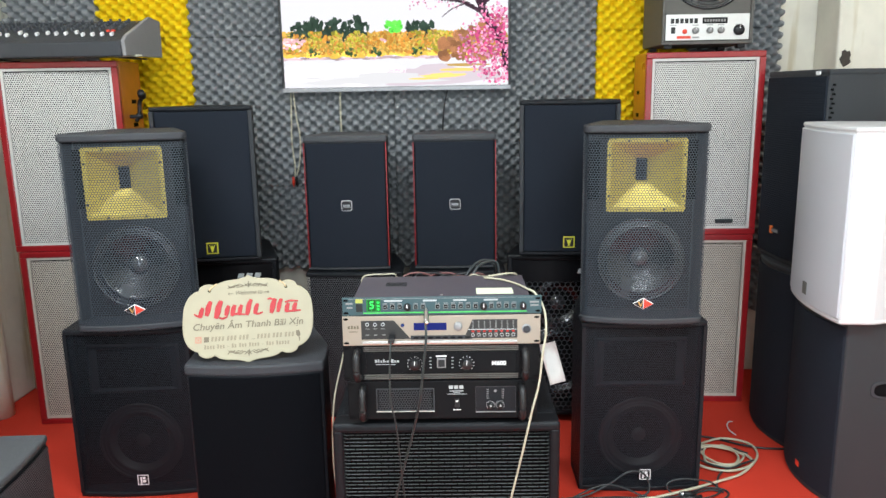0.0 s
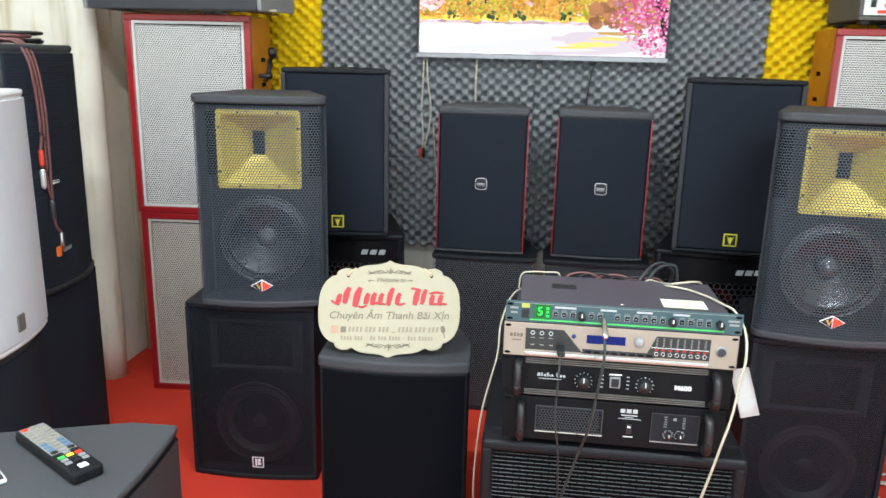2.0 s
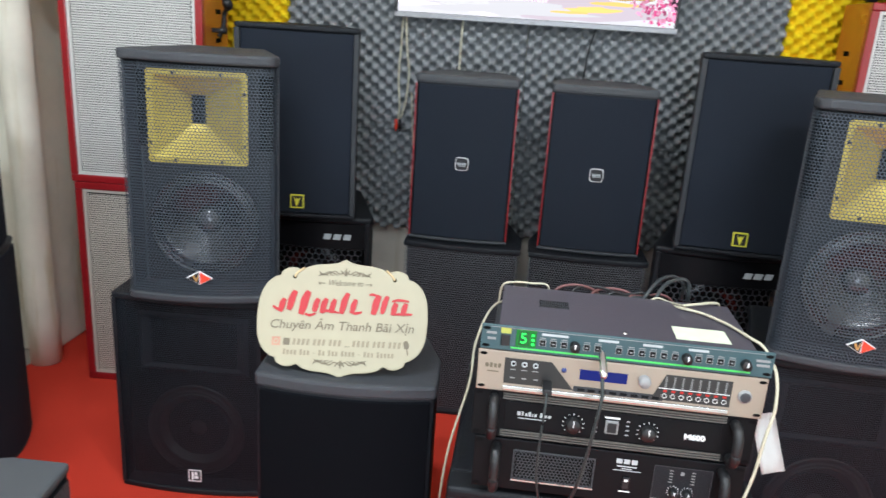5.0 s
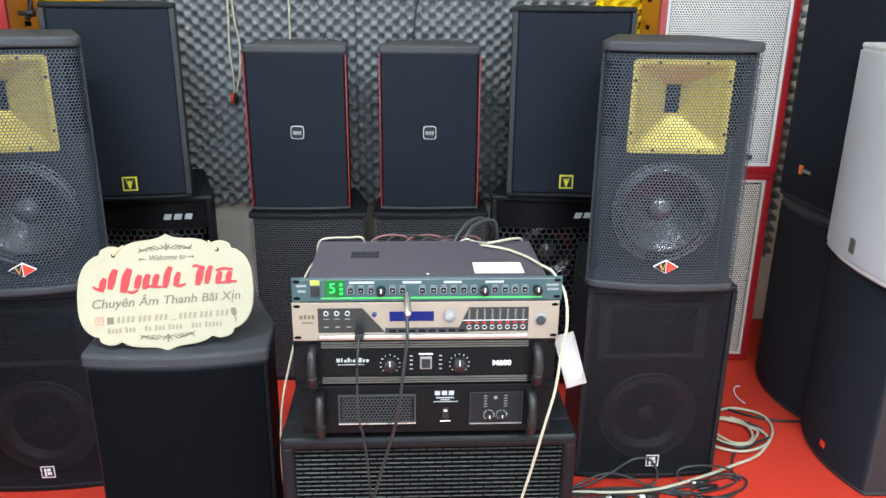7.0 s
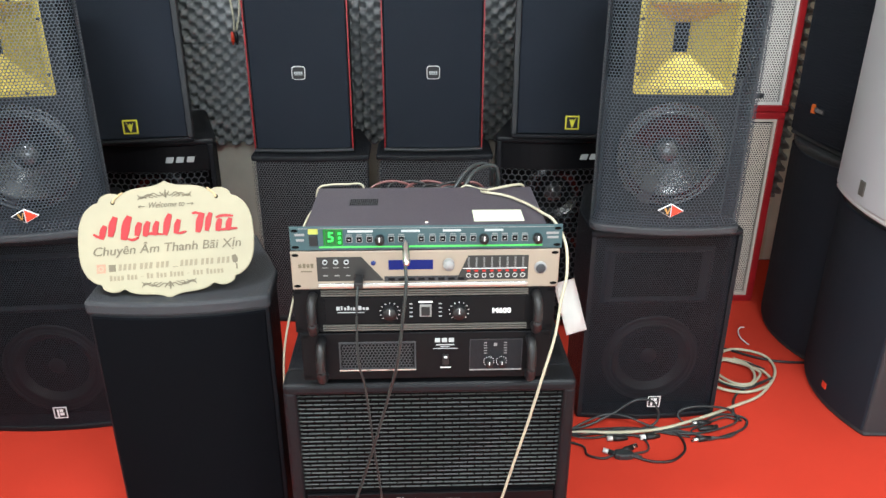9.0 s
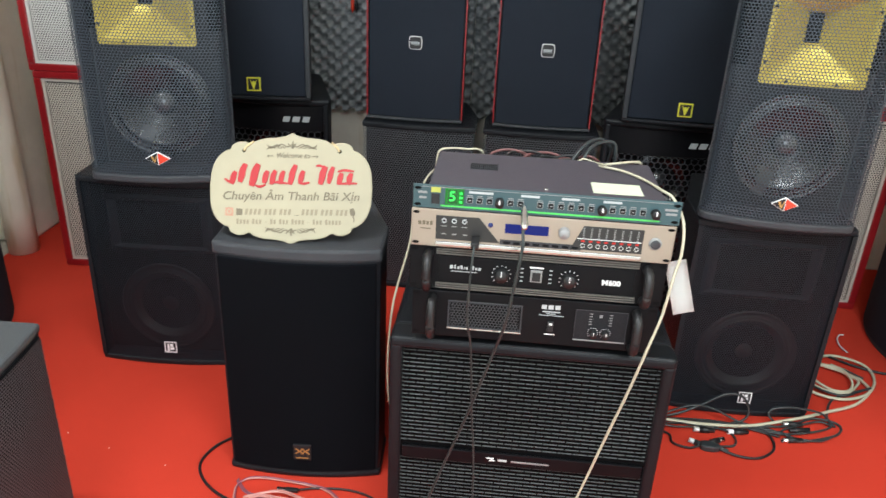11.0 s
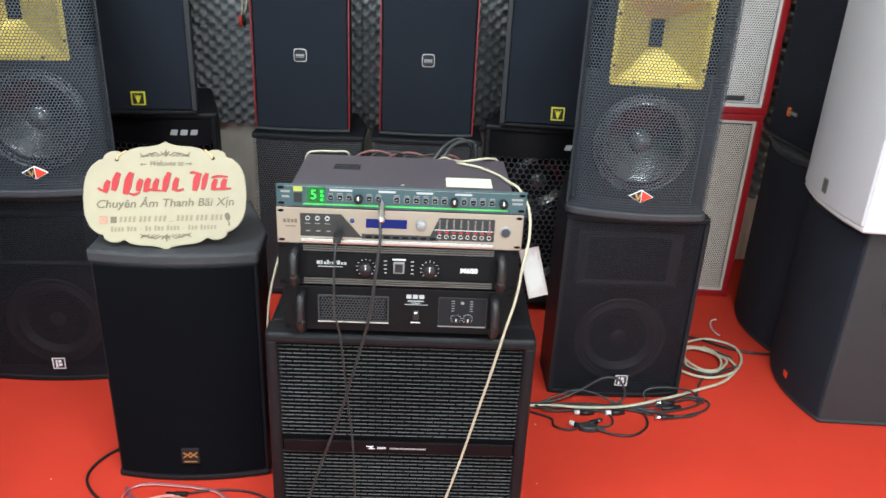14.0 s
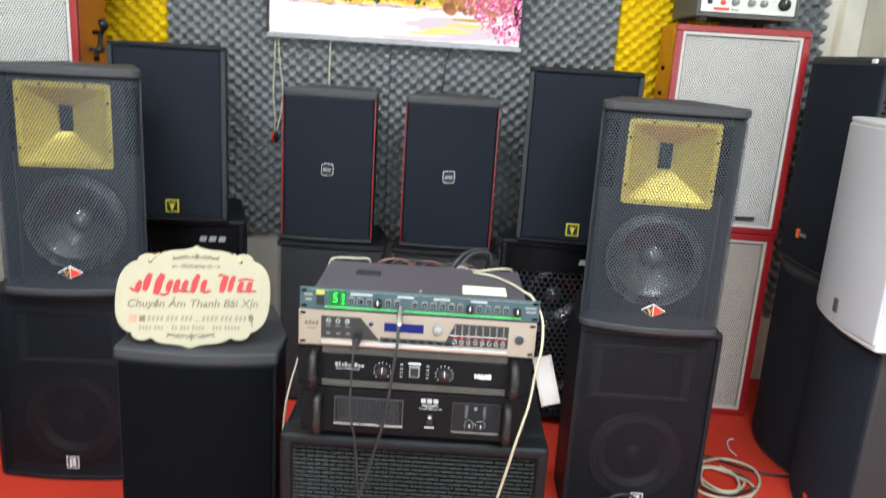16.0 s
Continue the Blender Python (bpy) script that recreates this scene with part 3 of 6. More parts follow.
LOWBOX = low_box(pose(-0.266, 3.008, 0))
copy_thing(LOWBOX, pose(0.142, 3.008, 0))


# pair with the yellow badge
def badge_speaker(m):
    t = thing("badge_speaker", "tall black loudspeaker with recessed cloth front and yellow badge", "loudspeaker", "pair of yellow-badge speakers", m)
    w, h = 0.364, 0.575
    part("cabinet", prism(flat_plan(w, 0.02, 0.36, 0.16, 0.045), 0.004, h - 0.004, 0.005), M_BLACK, t)
    part("top_plate", prism(front_plan(w, 0.006, 0.362, 0.164, 0.04), h - 0.016, h, 0.005), M_BLACK, t)
    part("bottom_plate", prism(front_plan(w, 0.006, 0.362, 0.164, 0.04), 0.0, 0.012, 0.004), M_BLACK, t)
    for s in (-1, 1):
        part("front_rim", box(s * (w / 2 - 0.008) - 0.008, s * (w / 2 - 0.008) + 0.008, 0.0, 0.03, 0.012, h - 0.016, 0.003), M_SIDE, t)
    bowed_sheet("grille", w - 0.034, 0.014, h - 0.018, 0.002, w, M_CLOTH, t, y=0.007, thick=0.012)
    s = 0.0215
    x = 0.004
    b = part("badge", box(-s, s, -0.002, 0.002, -s, s, 0.0008), M_YELLOW, t, "square yellow badge", m=pose(x, 0.006, 0.050))
    part("badge_field", box(-s * 0.80, s * 0.80, -0.0026, -0.002, -s * 0.80, s * 0.80), M_RUBBER, b, "black field of the badge")
    part("badge_mark", prism([(-0.011, 0.015), (-0.0015, -0.015), (0.0015, -0.015), (0.011, 0.015), (0.004, 0.006), (0.0, 0.012), (-0.004, 0.006)], -0.0032, -0.0026, 0, 1, "y"), M_YELLOW, b)
    return t


BADGE = badge_speaker(pose(-0.780, 2.880, 0.694, 0, 0, 8))
copy_thing(BADGE, pose(0.559, 2.900, 0.694, 0, 0, -4))


def hex_sub(m):
    t = thing("hex_speaker", "glossy black speaker with coarse hexagonal grille under the yellow-badge one", "loudspeaker", "pair of hexagonal-grille speakers", m)
    w, h, b, wall = 0.42, 0.655, 0.03, 0.11
    part("cabinet", prism(flat_plan(w - 0.05, wall, 0.42, 0.17, wall + 0.01), 0.01, h - 0.01, 0.004), M_BLACK, t)
    part("top_plate", prism(front_plan(w, b, 0.425, 0.175, 0.03), h - 0.02, h, 0.007), M_SATIN, t)
    part("bottom_plate", prism(front_plan(w, b, 0.425, 0.175, 0.03), 0, 0.02, 0.007), M_AMP, t)
    for s in (-1, 1):
        part("side_cheek", box(s * (w / 2 - 0.012) - 0.008, s * (w / 2 - 0.012) + 0.008, b - 0.006, b + 0.045, 0.016, h - 0.016, 0.003), M_SATIN, t)
    part("baffle", box(-w / 2 + 0.03, w / 2 - 0.03, wall - 0.012, wall - 0.002, 0.016, h - 0.016), M_DARK, t)
    bow = lambda u, v: (u, 0.006 + b * (u / (w / 2)) ** 2, v)
    perforated("grille", w - 0.026, 0.02, h - 0.105, 0.021, 0.85, bow, M_GREYP, t, "black grille of large hexagons")
    bowed_sheet("header", w - 0.03, h - 0.105, h - 0.02, b, w, M_AMP, t, y=0.004, thick=0.01, label="smooth black header strip")
    woofer(t, 0, wall - 0.028, 0.19, 0.15)
    woofer(t, 0, wall - 0.028, 0.44, 0.10, 0.4, "midrange_driver")
    # wordmark drawn as plain strokes
    for x0, wd in ((0.058, 0.026), (0.089, 0.027), (0.121, 0.026)):
        yb = 0.004 + b * ((x0 + 0.013) / (w / 2)) ** 2 - 0.0005
        part("mark", prism([(x0, h - 0.073), (x0 + wd * 0.86, h - 0.073), (x0 + wd * 0.86 + 0.006, h - 0.055), (x0 + 0.006, h - 0.055)], yb - 0.003, yb, 0.0005, 1, "y"), M_STRIP, t)
    return t


HEXSUB = hex_sub(pose(-0.765, 2.935, 0.032))
copy_thing(HEXSUB, pose(0.545, 2.935, 0.032))
for hx in (-0.765, 0.545):
    for dx in (-0.16, 0.16):
        for dy in (0.08, 0.36):
            tagged(part("rubber_foot", lathe([(0.022, 0), (0.022, 0.026), (0.018, 0.0325), (0, 0.0325)], 14), M_RUBBER, None, "", True, pose(hx + dx, 2.935 + dy, 0)), "black rubber foot under the hexagonal-grille speaker", "rubber foot", "rubber feet")


# ---- red cabinets with white perforated panels ----
def red_cabinet(m, mesh, label, orange):
    t = thing("red_cabinet", label, "loudspeaker", "red-framed cabinets stacked in pairs", m)
    w, h, d, f = 0.455, 0.720, 0.25, 0.024
    part("back_panel", box(-w / 2 + 0.015, w / 2 - 0.015, d - 0.015, d, 0.015, h - 0.015), M_ORANGE, t)
    for s, nm in ((-1, "side_panel"), (1, "side_panel")):
        side = part(nm, box(s * (w / 2 - 0.0075) - 0.0075, s * (w / 2 - 0.0075) + 0.0075, 0.0225, d, 0.0, h, 0.003), M_ORANGE, t, "orange-brown lacquered side")
        for k in range(3):
            part("slot", box(s * (w / 2) - 0.001, s * (w / 2) + 0.001, d * 0.5, d * 0.5 + 0.05, h - 0.16 - 0.09 * k, h - 0.145 - 0.09 * k), M_DARK, side)
    part("top_panel", box(-w / 2 + 0.015, w / 2 - 0.015, 0.0225, d - 0.015, h - 0.015, h), M_ORANGE, t)
    part("bottom_panel", box(-w / 2 + 0.015, w / 2 - 0.015, 0.0225, d - 0.015, 0, 0.015), M_ORANGE, t)
    part("frame", box(-w / 2, w / 2, 0, 0.022, 0, f, 0.004, box(-w / 2, w / 2, 0, 0.022, h - f, h, 0.004, box(-w / 2, -w / 2 + f, 0, 0.022, f, h - f, 0.003, box(w / 2 - f, w / 2, 0, 0.022, f, h - f, 0.003)))), M_RED, t, "red lacquered front frame")
    k = f + 0.010
    part("border", box(-w / 2 + f, w / 2 - f, 0.006, 0.014, f, k, 0, box(-w / 2 + f, w / 2 - f, 0.006, 0.014, h - k, h - f, 0, box(-w / 2 + f, -w / 2 + k, 0.006, 0.014, k, h - k, 0, box(w / 2 - k, w / 2 - f, 0.006, 0.014, k, h - k)))), mesh, t)
    part("baffle", box(-w / 2 + 0.016, w / 2 - 0.016, 0.024, 0.030, 0.016, h - 0.016), M_DARK, t)
    perforated("grille", w - 2 * k + 0.002, k - 0.001, h - k + 0.002, 0.0088, 0.56, lambda u, v: (u, 0.008, v), mesh, t, "painted steel panel with round holes")
    return t


UP = "red-framed cabinet with white perforated panel stacked on another"
LOW = "red-framed cabinet with shade-tinted cream perforated panel on the carpet"
RU = red_cabinet(pose(1.118, 3.135, 0.7205, 0, 0, -3), M_WHITEM, UP, True)
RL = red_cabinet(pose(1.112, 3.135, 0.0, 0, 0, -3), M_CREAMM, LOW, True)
copy_thing(RU, pose(-1.347, 2.99, 0.7205, 0, 0, 4))
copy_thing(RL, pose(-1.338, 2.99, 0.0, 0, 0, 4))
for bx in (1.222, -1.235):
    by = 3.135 if bx > 0 else 3.002
    tagged(part("name_badge", box(bx - 0.035, bx + 0.035, by - 0.004, by + 0.003, 0.768, 0.784, 0.002), M_SIDE), "small dark grey metal badge plate on the white panel", "badge plate")


# ---- speaker rows along both sides ----
def side_stack(side):
    """White speaker on a black one, and a black pair behind, facing the middle of the room."""
    s = 1 if side == "east" else -1
    if s > 0:
        places = dict(white=(1.256, 2.472, 0.610, -95), sub=(1.278, 2.500, 0.0, -93), tall=(1.337, 2.857, 0.667, -86), low=(1.304, 2.875, 0.0, -91))
    else:
        places = dict(white=(-1.240, 1.818, 0.642, 95), sub=(-1.258, 1.825, 0.0, 95), tall=(-1.445, 2.370, 0.632, 97), low=(-1.480, 2.440, 0.0, 97))
    at = lambda k: pose(*places[k][:3], 0, 0, places[k][3])
    w = cloth_speaker("white_speaker", "white loudspeaker with pale grille cloth standing on a black one", "white side speakers", at("white"), 0.405 if s > 0 else 0.388, 0.578, 0.36, 0.22, 0.026 if s > 0 else 0.035, M_WHITE, M_WHITECLOTH, 0.016, 0.10, 0.007, 0.006, 0.014)
    part("badge", box(-0.014, 0.014, -0.003, 0.004, -0.020, 0.020, 0.002), M_BROWNAMP, w, "small dark square badge", m=pose(0.0 if s > 0 else 0.025, -0.003, 0.061))
    hb = 0.610 if s > 0 else 0.642
    u = cloth_speaker("side_speaker", "black loudspeaker with bowed mesh front on the carpet", "black side speakers", at("sub"), 0.385, hb, 0.45, 0.34, 0.045, M_SIDE, M_CLOTH, 0.02, 0.30, 0.007, 0.006, 0.014)
    if s > 0:
        part("badge", box(-0.012, 0.012, -0.003, 0.004, -0.010, 0.010, 0.001), M_BADGERED, u, "small red badge", m=pose(0.03, 0.0, 0.062))
    hl = places["tall"][2]
    wt, bt = (0.410, 0.012) if s > 0 else (0.385, 0.045)
    cloth_speaker("side_speaker", "black loudspeaker with bowed cloth front on the carpet", "black side speakers", at("low"), 0.385, hl, 0.45, 0.36, 0.045, M_SIDE, M_CLOTH, 0.02, 0.30, 0.007, 0.006, 0.014)
    k = cloth_speaker("side_speaker", "tall black loudspeaker with orange badge stacked on another", "black side speakers", at("tall"), wt, 0.69, 0.40, 0.30, bt, M_SIDE, M_CLOTH, 0.02, 0.22, 0.007, 0.006, 0.014)
    e = part("badge", box(-0.008, 0.008, -0.006, 0.004, -0.014, 0.014, 0.001), mat("orange_badge", (0.8, 0.16, 0.02), 0.4), k, "small orange badge with grey wordmark", m=pose(-0.074, -0.002, 0.110) if s > 0 else pose(-0.08, 0.004, 0.115))
    bar("mark", 0.014, 0.062, -0.006, 0.008, -0.004, M_SIDE, e, 0.004)
    for q in range(5):
        bar("mark", 0.017 + 0.009 * q, 0.0225 + 0.009 * q, -0.004, 0.006, -0.008, M_GREY, e, 0.001)
    # fine horizontal ribs of the mesh front
    verts, faces = [], []
    for q in range(82):
        z = 0.022 + q * 0.0079
        for i in range(12):
            xa, xb = (wt - 0.017) * (i / 12 - 0.5), (wt - 0.017) * ((i + 1) / 12 - 0.5)
            ya, yb = -0.0035 + bt * (2 * xa / wt) ** 2, -0.0035 + bt * (2 * xb / wt) ** 2
            n0 = len(verts)
            verts += [(xa, ya, z), (xb, yb, z), (xb, yb - 0.0010, z + 0.002), (xa, ya - 0.0010, z + 0.002), (xb, yb, z + 0.004), (xa, ya, z + 0.004)]
            faces += [(n0, n0 + 1, n0 + 2, n0 + 3), (n0 + 3, n0 + 2, n0 + 4, n0 + 5)]
    me = bpy.data.meshes.new("rib")
    me.from_pydata(verts, [], faces)
    tagged(finish("rib", me, M_CLOTH, k), "fine horizontal ribs of the black mesh", kind="stuff")
    if s > 0:
        part("tab", box(0.150, 0.172, -0.004, 0.002, 0.672, 0.684, 0.001), M_LETTER, k, "small white tab")
        for q in range(40):
            part("edge_slot", box(0.2045, 0.2075, 0.020 + 0.006 * (q % 2), 0.030 + 0.006 * (q % 2), 0.05 + 0.015 * q, 0.057 + 0.015 * q), M_DARK, k)
    if s > 0:  # moulded hand hole in the near side
        hole = lambda rx, rz, n=24: [(rx * math.copysign(abs(math.cos(a)) ** 0.5, math.cos(a)), rz * math.copysign(abs(math.sin(a)) ** 0.7, math.sin(a))) for a in [q * math.tau / n for q in range(n)]]
        grip = part("hand_grip", prism(hole(0.070, 0.030), -0.003, 0.0, 0.001, 1, "y"), M_GREYP, u, "moulded hand hole", m=pose(-0.001, 0, 0, 0, 0, 0) @ pose(0.1925, 0.20, 0.39, 0, 0, 90))
        part("recess", prism(hole(0.060, 0.021), -0.005, -0.003, 0.001, 1, "y"), M_DARK, grip)
    return places


side_stack("east")
side_stack("west")


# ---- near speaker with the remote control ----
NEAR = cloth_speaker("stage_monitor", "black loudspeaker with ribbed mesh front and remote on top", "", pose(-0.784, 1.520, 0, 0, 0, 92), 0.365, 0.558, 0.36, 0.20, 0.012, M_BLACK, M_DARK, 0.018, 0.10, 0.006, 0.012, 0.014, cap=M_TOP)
perforated("front_mesh", 0.352, 0.016, 0.538, 0.0064, 0.64, lambda u, v: (u, -0.0045 + 0.012 * (u / 0.1825) ** 2, v), M_RIB, NEAR, "ribbed dark steel mesh")


# ---- cloth speaker that carries the sign ----
SIGNSP = cloth_speaker("sign_speaker", "black cloth-fronted loudspeaker carrying the welcome sign", "", pose(-0.403, 1.982, 0, 0, 0, 3), 0.365, 0.612, 0.36, 0.22, 0.022, M_BLACK, M_CLOTHX, 0.030, 0.13, 0.007, 0.010, 0.020, cap=M_GREYP)
xb = part("badge", box(-0.021, 0.021, -0.004, 0.003, -0.022, 0.022, 0.001), M_RUBBER, SIGNSP, "black badge with copper crossed mark", m=pose(0.0, -0.003, 0.082))
for a, dx in ((38, -0.006), (-38, -0.006), (38, 0.008), (-38, 0.008)):
    part("badge_stroke", box(-0.0125, 0.0125, -0.0048, -0.004, -0.0015, 0.0015), M_GOLDB, xb, m=pose(dx, 0, 0.004, 0, a, 0))
bar("mark", -0.015, 0.015, -0.017, -0.014, -0.004, M_GOLDB, xb)


# ---- subwoofer under the rack units ----
def slot_sub(m):
    t = thing("slot_subwoofer", "large black subwoofer with rows of horizontal grille slots", "subwoofer", "", m)
    w, h, d = 0.560, 0.512, 0.52
    part("cabinet", box(-w / 2, w / 2, 0.05, d, 0.006, h, 0.012), M_BLACK, t)
    rim = 0.026
    bm = box(-w / 2, w / 2, 0.0, 0.06, h - rim, h, 0.009, segments=3)
    box(-w / 2, w / 2, 0.0, 0.06, 0.006, rim, 0.009, bm, 3)
    for s in (-1, 1):
        box(s * (w / 2 - rim / 2) - rim / 2, s * (w / 2 - rim / 2) + rim / 2, 0.0, 0.06, rim - 0.01, h - rim + 0.01, 0.009, bm, 3)
    part("front_frame", bm, M_SATIN, t, "rounded black plastic front frame")
    part("baffle", box(-w / 2 + 0.02, w / 2 - 0.02, 0.035, 0.045, 0.02, h - 0.02), M_DARK, t)
    # slotted sheet: rows of long holes, staggered, with a plain band for the badge
    verts, faces, lip_verts, lip_faces = [], [], [], []
    x0, x1, z0, z1 = -w / 2 + rim - 0.004, w / 2 - rim + 0.004, rim - 0.004, h - rim + 0.004

    def quad(a, b, c, e, y=0.010):
        k = len(verts)
        verts.extend([(a, y, c), (b, y, c), (b, y, e), (a, y, e)])
        faces.append((k, k + 1, k + 2, k + 3))

    pitch, length, gap = 0.0096, 0.0290, 0.0024
    rows = int((z1 - z0) / pitch)
    for j in range(rows):
        z = z0 + j * pitch
        if 0.212 < z < 0.244:
            quad(x0, x1, z, z + pitch)
            continue
        lip = z + pitch * 0.50
        quad(x0, x1, z, lip)
        u = x0 + (0 if j % 2 else -length / 2)
        while u < x1:
            a, b = max(u, x0), min(u + gap, x1)
            if b > a:
                quad(a, b, lip, z + pitch, 0.0115)
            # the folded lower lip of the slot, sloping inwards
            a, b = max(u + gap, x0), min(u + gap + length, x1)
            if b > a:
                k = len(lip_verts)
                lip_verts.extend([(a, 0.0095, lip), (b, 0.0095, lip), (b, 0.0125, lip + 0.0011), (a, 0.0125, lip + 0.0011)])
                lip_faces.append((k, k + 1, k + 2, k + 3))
            u += length + gap
    quad(x0, x1, z0 + rows * pitch, z1)
    me = bpy.data.meshes.new("grille")
    me.from_pydata(verts, [], faces)
    finish("grille", me, M_SLAT, t, "black sheet with rows of long slots")
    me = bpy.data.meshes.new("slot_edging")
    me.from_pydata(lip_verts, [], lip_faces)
    tagged(finish("slot_edging", me, M_LIP, t), "grey folded edges of the slots with painted-in glint", kind="stuff")
    band = part("badge_band", box(-w / 2 + 0.03, w / 2 - 0.03, 0.003, 0.009, 0.216, 0.246, 0.001), M_AMP, t)
    part("mark", prism([(-0.072, 0.0035), (-0.055, 0.0035), (-0.060, 0.001), (-0.052, -0.0035), (-0.066, -0.0035), (-0.058, 0.0005)], 0.0015, 0.003, 0, 1, "y"), M_LETTER, band, m=pose(0, 0, 0.231))
    bar("mark", -0.047, -0.028, 0.2275, 0.2325, 0.003, M_STRIP, band)
    bar("mark", -0.020, 0.060, 0.2275, 0.2312, 0.003, M_GREY, band)
    for s in (-1, 1):
        part("corner_cap", box(s * (w / 2 - 0.016) - 0.018, s * (w / 2 - 0.016) + 0.018, d - 0.06, d + 0.004, h - 0.03, h + 0.004, 0.008), M_RUBBER, t)
    return t


SUB = slot_sub(pose(0.104, 1.835, 0, 0, 0, 0))


# ---- four rack units, from below ----
def rack_unit(name, label, m, w, h, d, body_w, panel, lid, bevel=0.0015):
    t = thing(name, label, "audio equipment", "rack units in the stack", m @ Matrix.Diagonal((0.973, 1, 1, 1)))
    part("front_panel", box(-w / 2, w / 2, 0, 0.004, 0, h, bevel), panel, t)
    part("case", box(-body_w / 2, body_w / 2, 0.004, d, 0.001, h - 0.001, 0.0015), lid, t)
    for sx in (-1, 1):
        for z in ((0.007, h - 0.007) if h > 0.03 else (h / 2,)):
            part("rack_hole", prism([(0.005 * math.cos(a * math.tau / 12) * (1 + 0.3 * (abs(math.cos(a * math.tau / 12)) > 0.5)), 0.0028 * math.sin(a * math.tau / 12)) for a in range(12)], -0.0006, 0.0, 0, 1, "y"), M_DARK, t, m=pose(sx * (w / 2 - 0.009), 0, z))
    return t


def grip(parent, x, h):
    p = part("handle", tube([(x, 0.0, 0.010), (x, -0.020, 0.012), (x, -0.030, 0.024), (x, -0.032, h / 2), (x, -0.030, h - 0.024), (x, -0.020, h - 0.012), (x, 0.0, h - 0.010)], 0.009, 10, 6, 1.0), M_RUBBER, parent, "black rack handle", True)
    return p


RX, RY = 0.099, 1.826
# lowest: amplifier with a perforated window
amp2 = rack_unit("power_amplifier", "black two-channel power amplifier with perforated front window", pose(RX - 0.002, RY + 0.004, 0.5265), 0.470, 0.098, 0.36, 0.43, M_AMP, M_BLACK)
part("foot", box(-0.2, 0.2, 0.03, 0.33, -0.014, 0.001, 0.003), M_RUBBER, amp2)
for sx in (-0.196, 0.196):
    grip(amp2, sx, 0.094)
win = part("window", box(-0.165, -0.02, -0.0015, 0.0, 0.022, 0.080, 0.0008), M_GREYP, amp2, "perforated ventilation window", m=pose(0, 0, 0))
part("window_inset", box(-0.162, -0.023, -0.0020, -0.0015, 0.025, 0.077), M_DARK, win)
perforated("window_mesh", 0.138, 0.026, 0.077, 0.0065, 0.72, lambda u, v: (u - 0.0925, -0.0026, v), M_GREYP, win)
bar("window_lip", -0.165, -0.02, 0.0205, 0.0235, -0.0008, M_CHROME, win, 0.004)
for x0, x1, z0, z1 in ((0.016, 0.026, 0.0770, 0.0855), (0.029, 0.039, 0.0770, 0.0855), (0.042, 0.052, 0.0770, 0.0855), (0.018, 0.052, 0.0705, 0.0725), (0.026, 0.044, 0.0665, 0.0678), (0.012, 0.060, 0.0630, 0.0640)):
    bar("mark", x0, x1, z0, z1, 0.0, M_STRIP, amp2)
ctl = part("control_plate", box(0.082, 0.182, -0.001, 0.0, 0.018, 0.082, 0.0006), M_BLACK, amp2, "recessed control plate")
for x0, x1, z0, z1 in ((0.082, 0.182, 0.016, 0.0185), (0.082, 0.182, 0.0815, 0.0825), (0.082, 0.083, 0.018, 0.082), (0.181, 0.182, 0.018, 0.082)):
    bar("plate_edge", x0, x1, z0, z1, -0.001, M_GREYP if z1 > 0.02 else M_GREY, ctl)


def dial(parent, x, z, r, y=-0.0005):
    """A black knob with a ring of white scale marks."""
    k = knob("dial", x, y, z, r, 0.014, M_RUBBER, parent)
    bar("pointer", -0.0007, 0.0007, r * 0.1, r * 0.9, -0.0141, M_LETTER, k)
    for a in range(-135, 136, 27):
        part("tick", box(-0.0006, 0.0006, -0.0006, 0.0, r * 1.22, r * 1.42), M_LETTER, k, m=pose(0, 0, 0, 0, a, 0))
    return k


for x in (0.119, 0.143):
    dial(ctl, x, 0.035, 0.0075, -0.001)
for i in range(5):
    for x in (0.112, 0.150):
        bar("led_mark", x - 0.003, x + 0.003, 0.052 + i * 0.0055, 0.0535 + i * 0.0055, -0.001, M_GREY, ctl)
bar("led_mark", 0.128, 0.134, 0.068, 0.074, -0.001, M_GREY, ctl)
sw = part("switch", box(0.030, 0.042, -0.004, 0.0, 0.030, 0.052, 0.001), M_RUBBER, amp2, "black power switch")
bar("mark", 0.033, 0.039, 0.045, 0.049, -0.004, M_LETTER, sw)
bar("mark", 0.026, 0.046, 0.022, 0.024, 0.0, M_LETTER, amp2)

# second: amplifier with two dials
amp1 = rack_unit("power_amplifier", "black finned two-dial power amplifier with rack handles", pose(RX - 0.004, RY + 0.006, 0.6265), 0.482, 0.088, 0.34, 0.43, M_AMP, M_BLACK)
# Pale fins on the black panel: their glint is put into the colour.
for k in range(3):
    for z in (0.004, 0.074):
        part("fin", box(-0.19, 0.19, -0.003, 0.0, z + k * 0.0045, z + k * 0.0045 + 0.0022), M_BROWNAMP, amp1)
for sx in (-0.205, 0.205):
    grip(amp1, sx, 0.084)
face = part("face_plate", box(-0.185, 0.185, -0.002, 0.0, 0.019, 0.070, 0.0006), M_AMP, amp1)
dial(face, -0.065, 0.041, 0.0135, -0.002)
dial(face, 0.063, 0.041, 0.0135, -0.002)
rk = part("rocker_switch", box(-0.010, 0.012, -0.006, -0.002, 0.032, 0.056, 0.001), M_GREY, face, "rocker switch")
part("rocker", box(-0.007, 0.009, -0.008, -0.006, 0.035, 0.053, 0.001), M_RUBBER, rk)
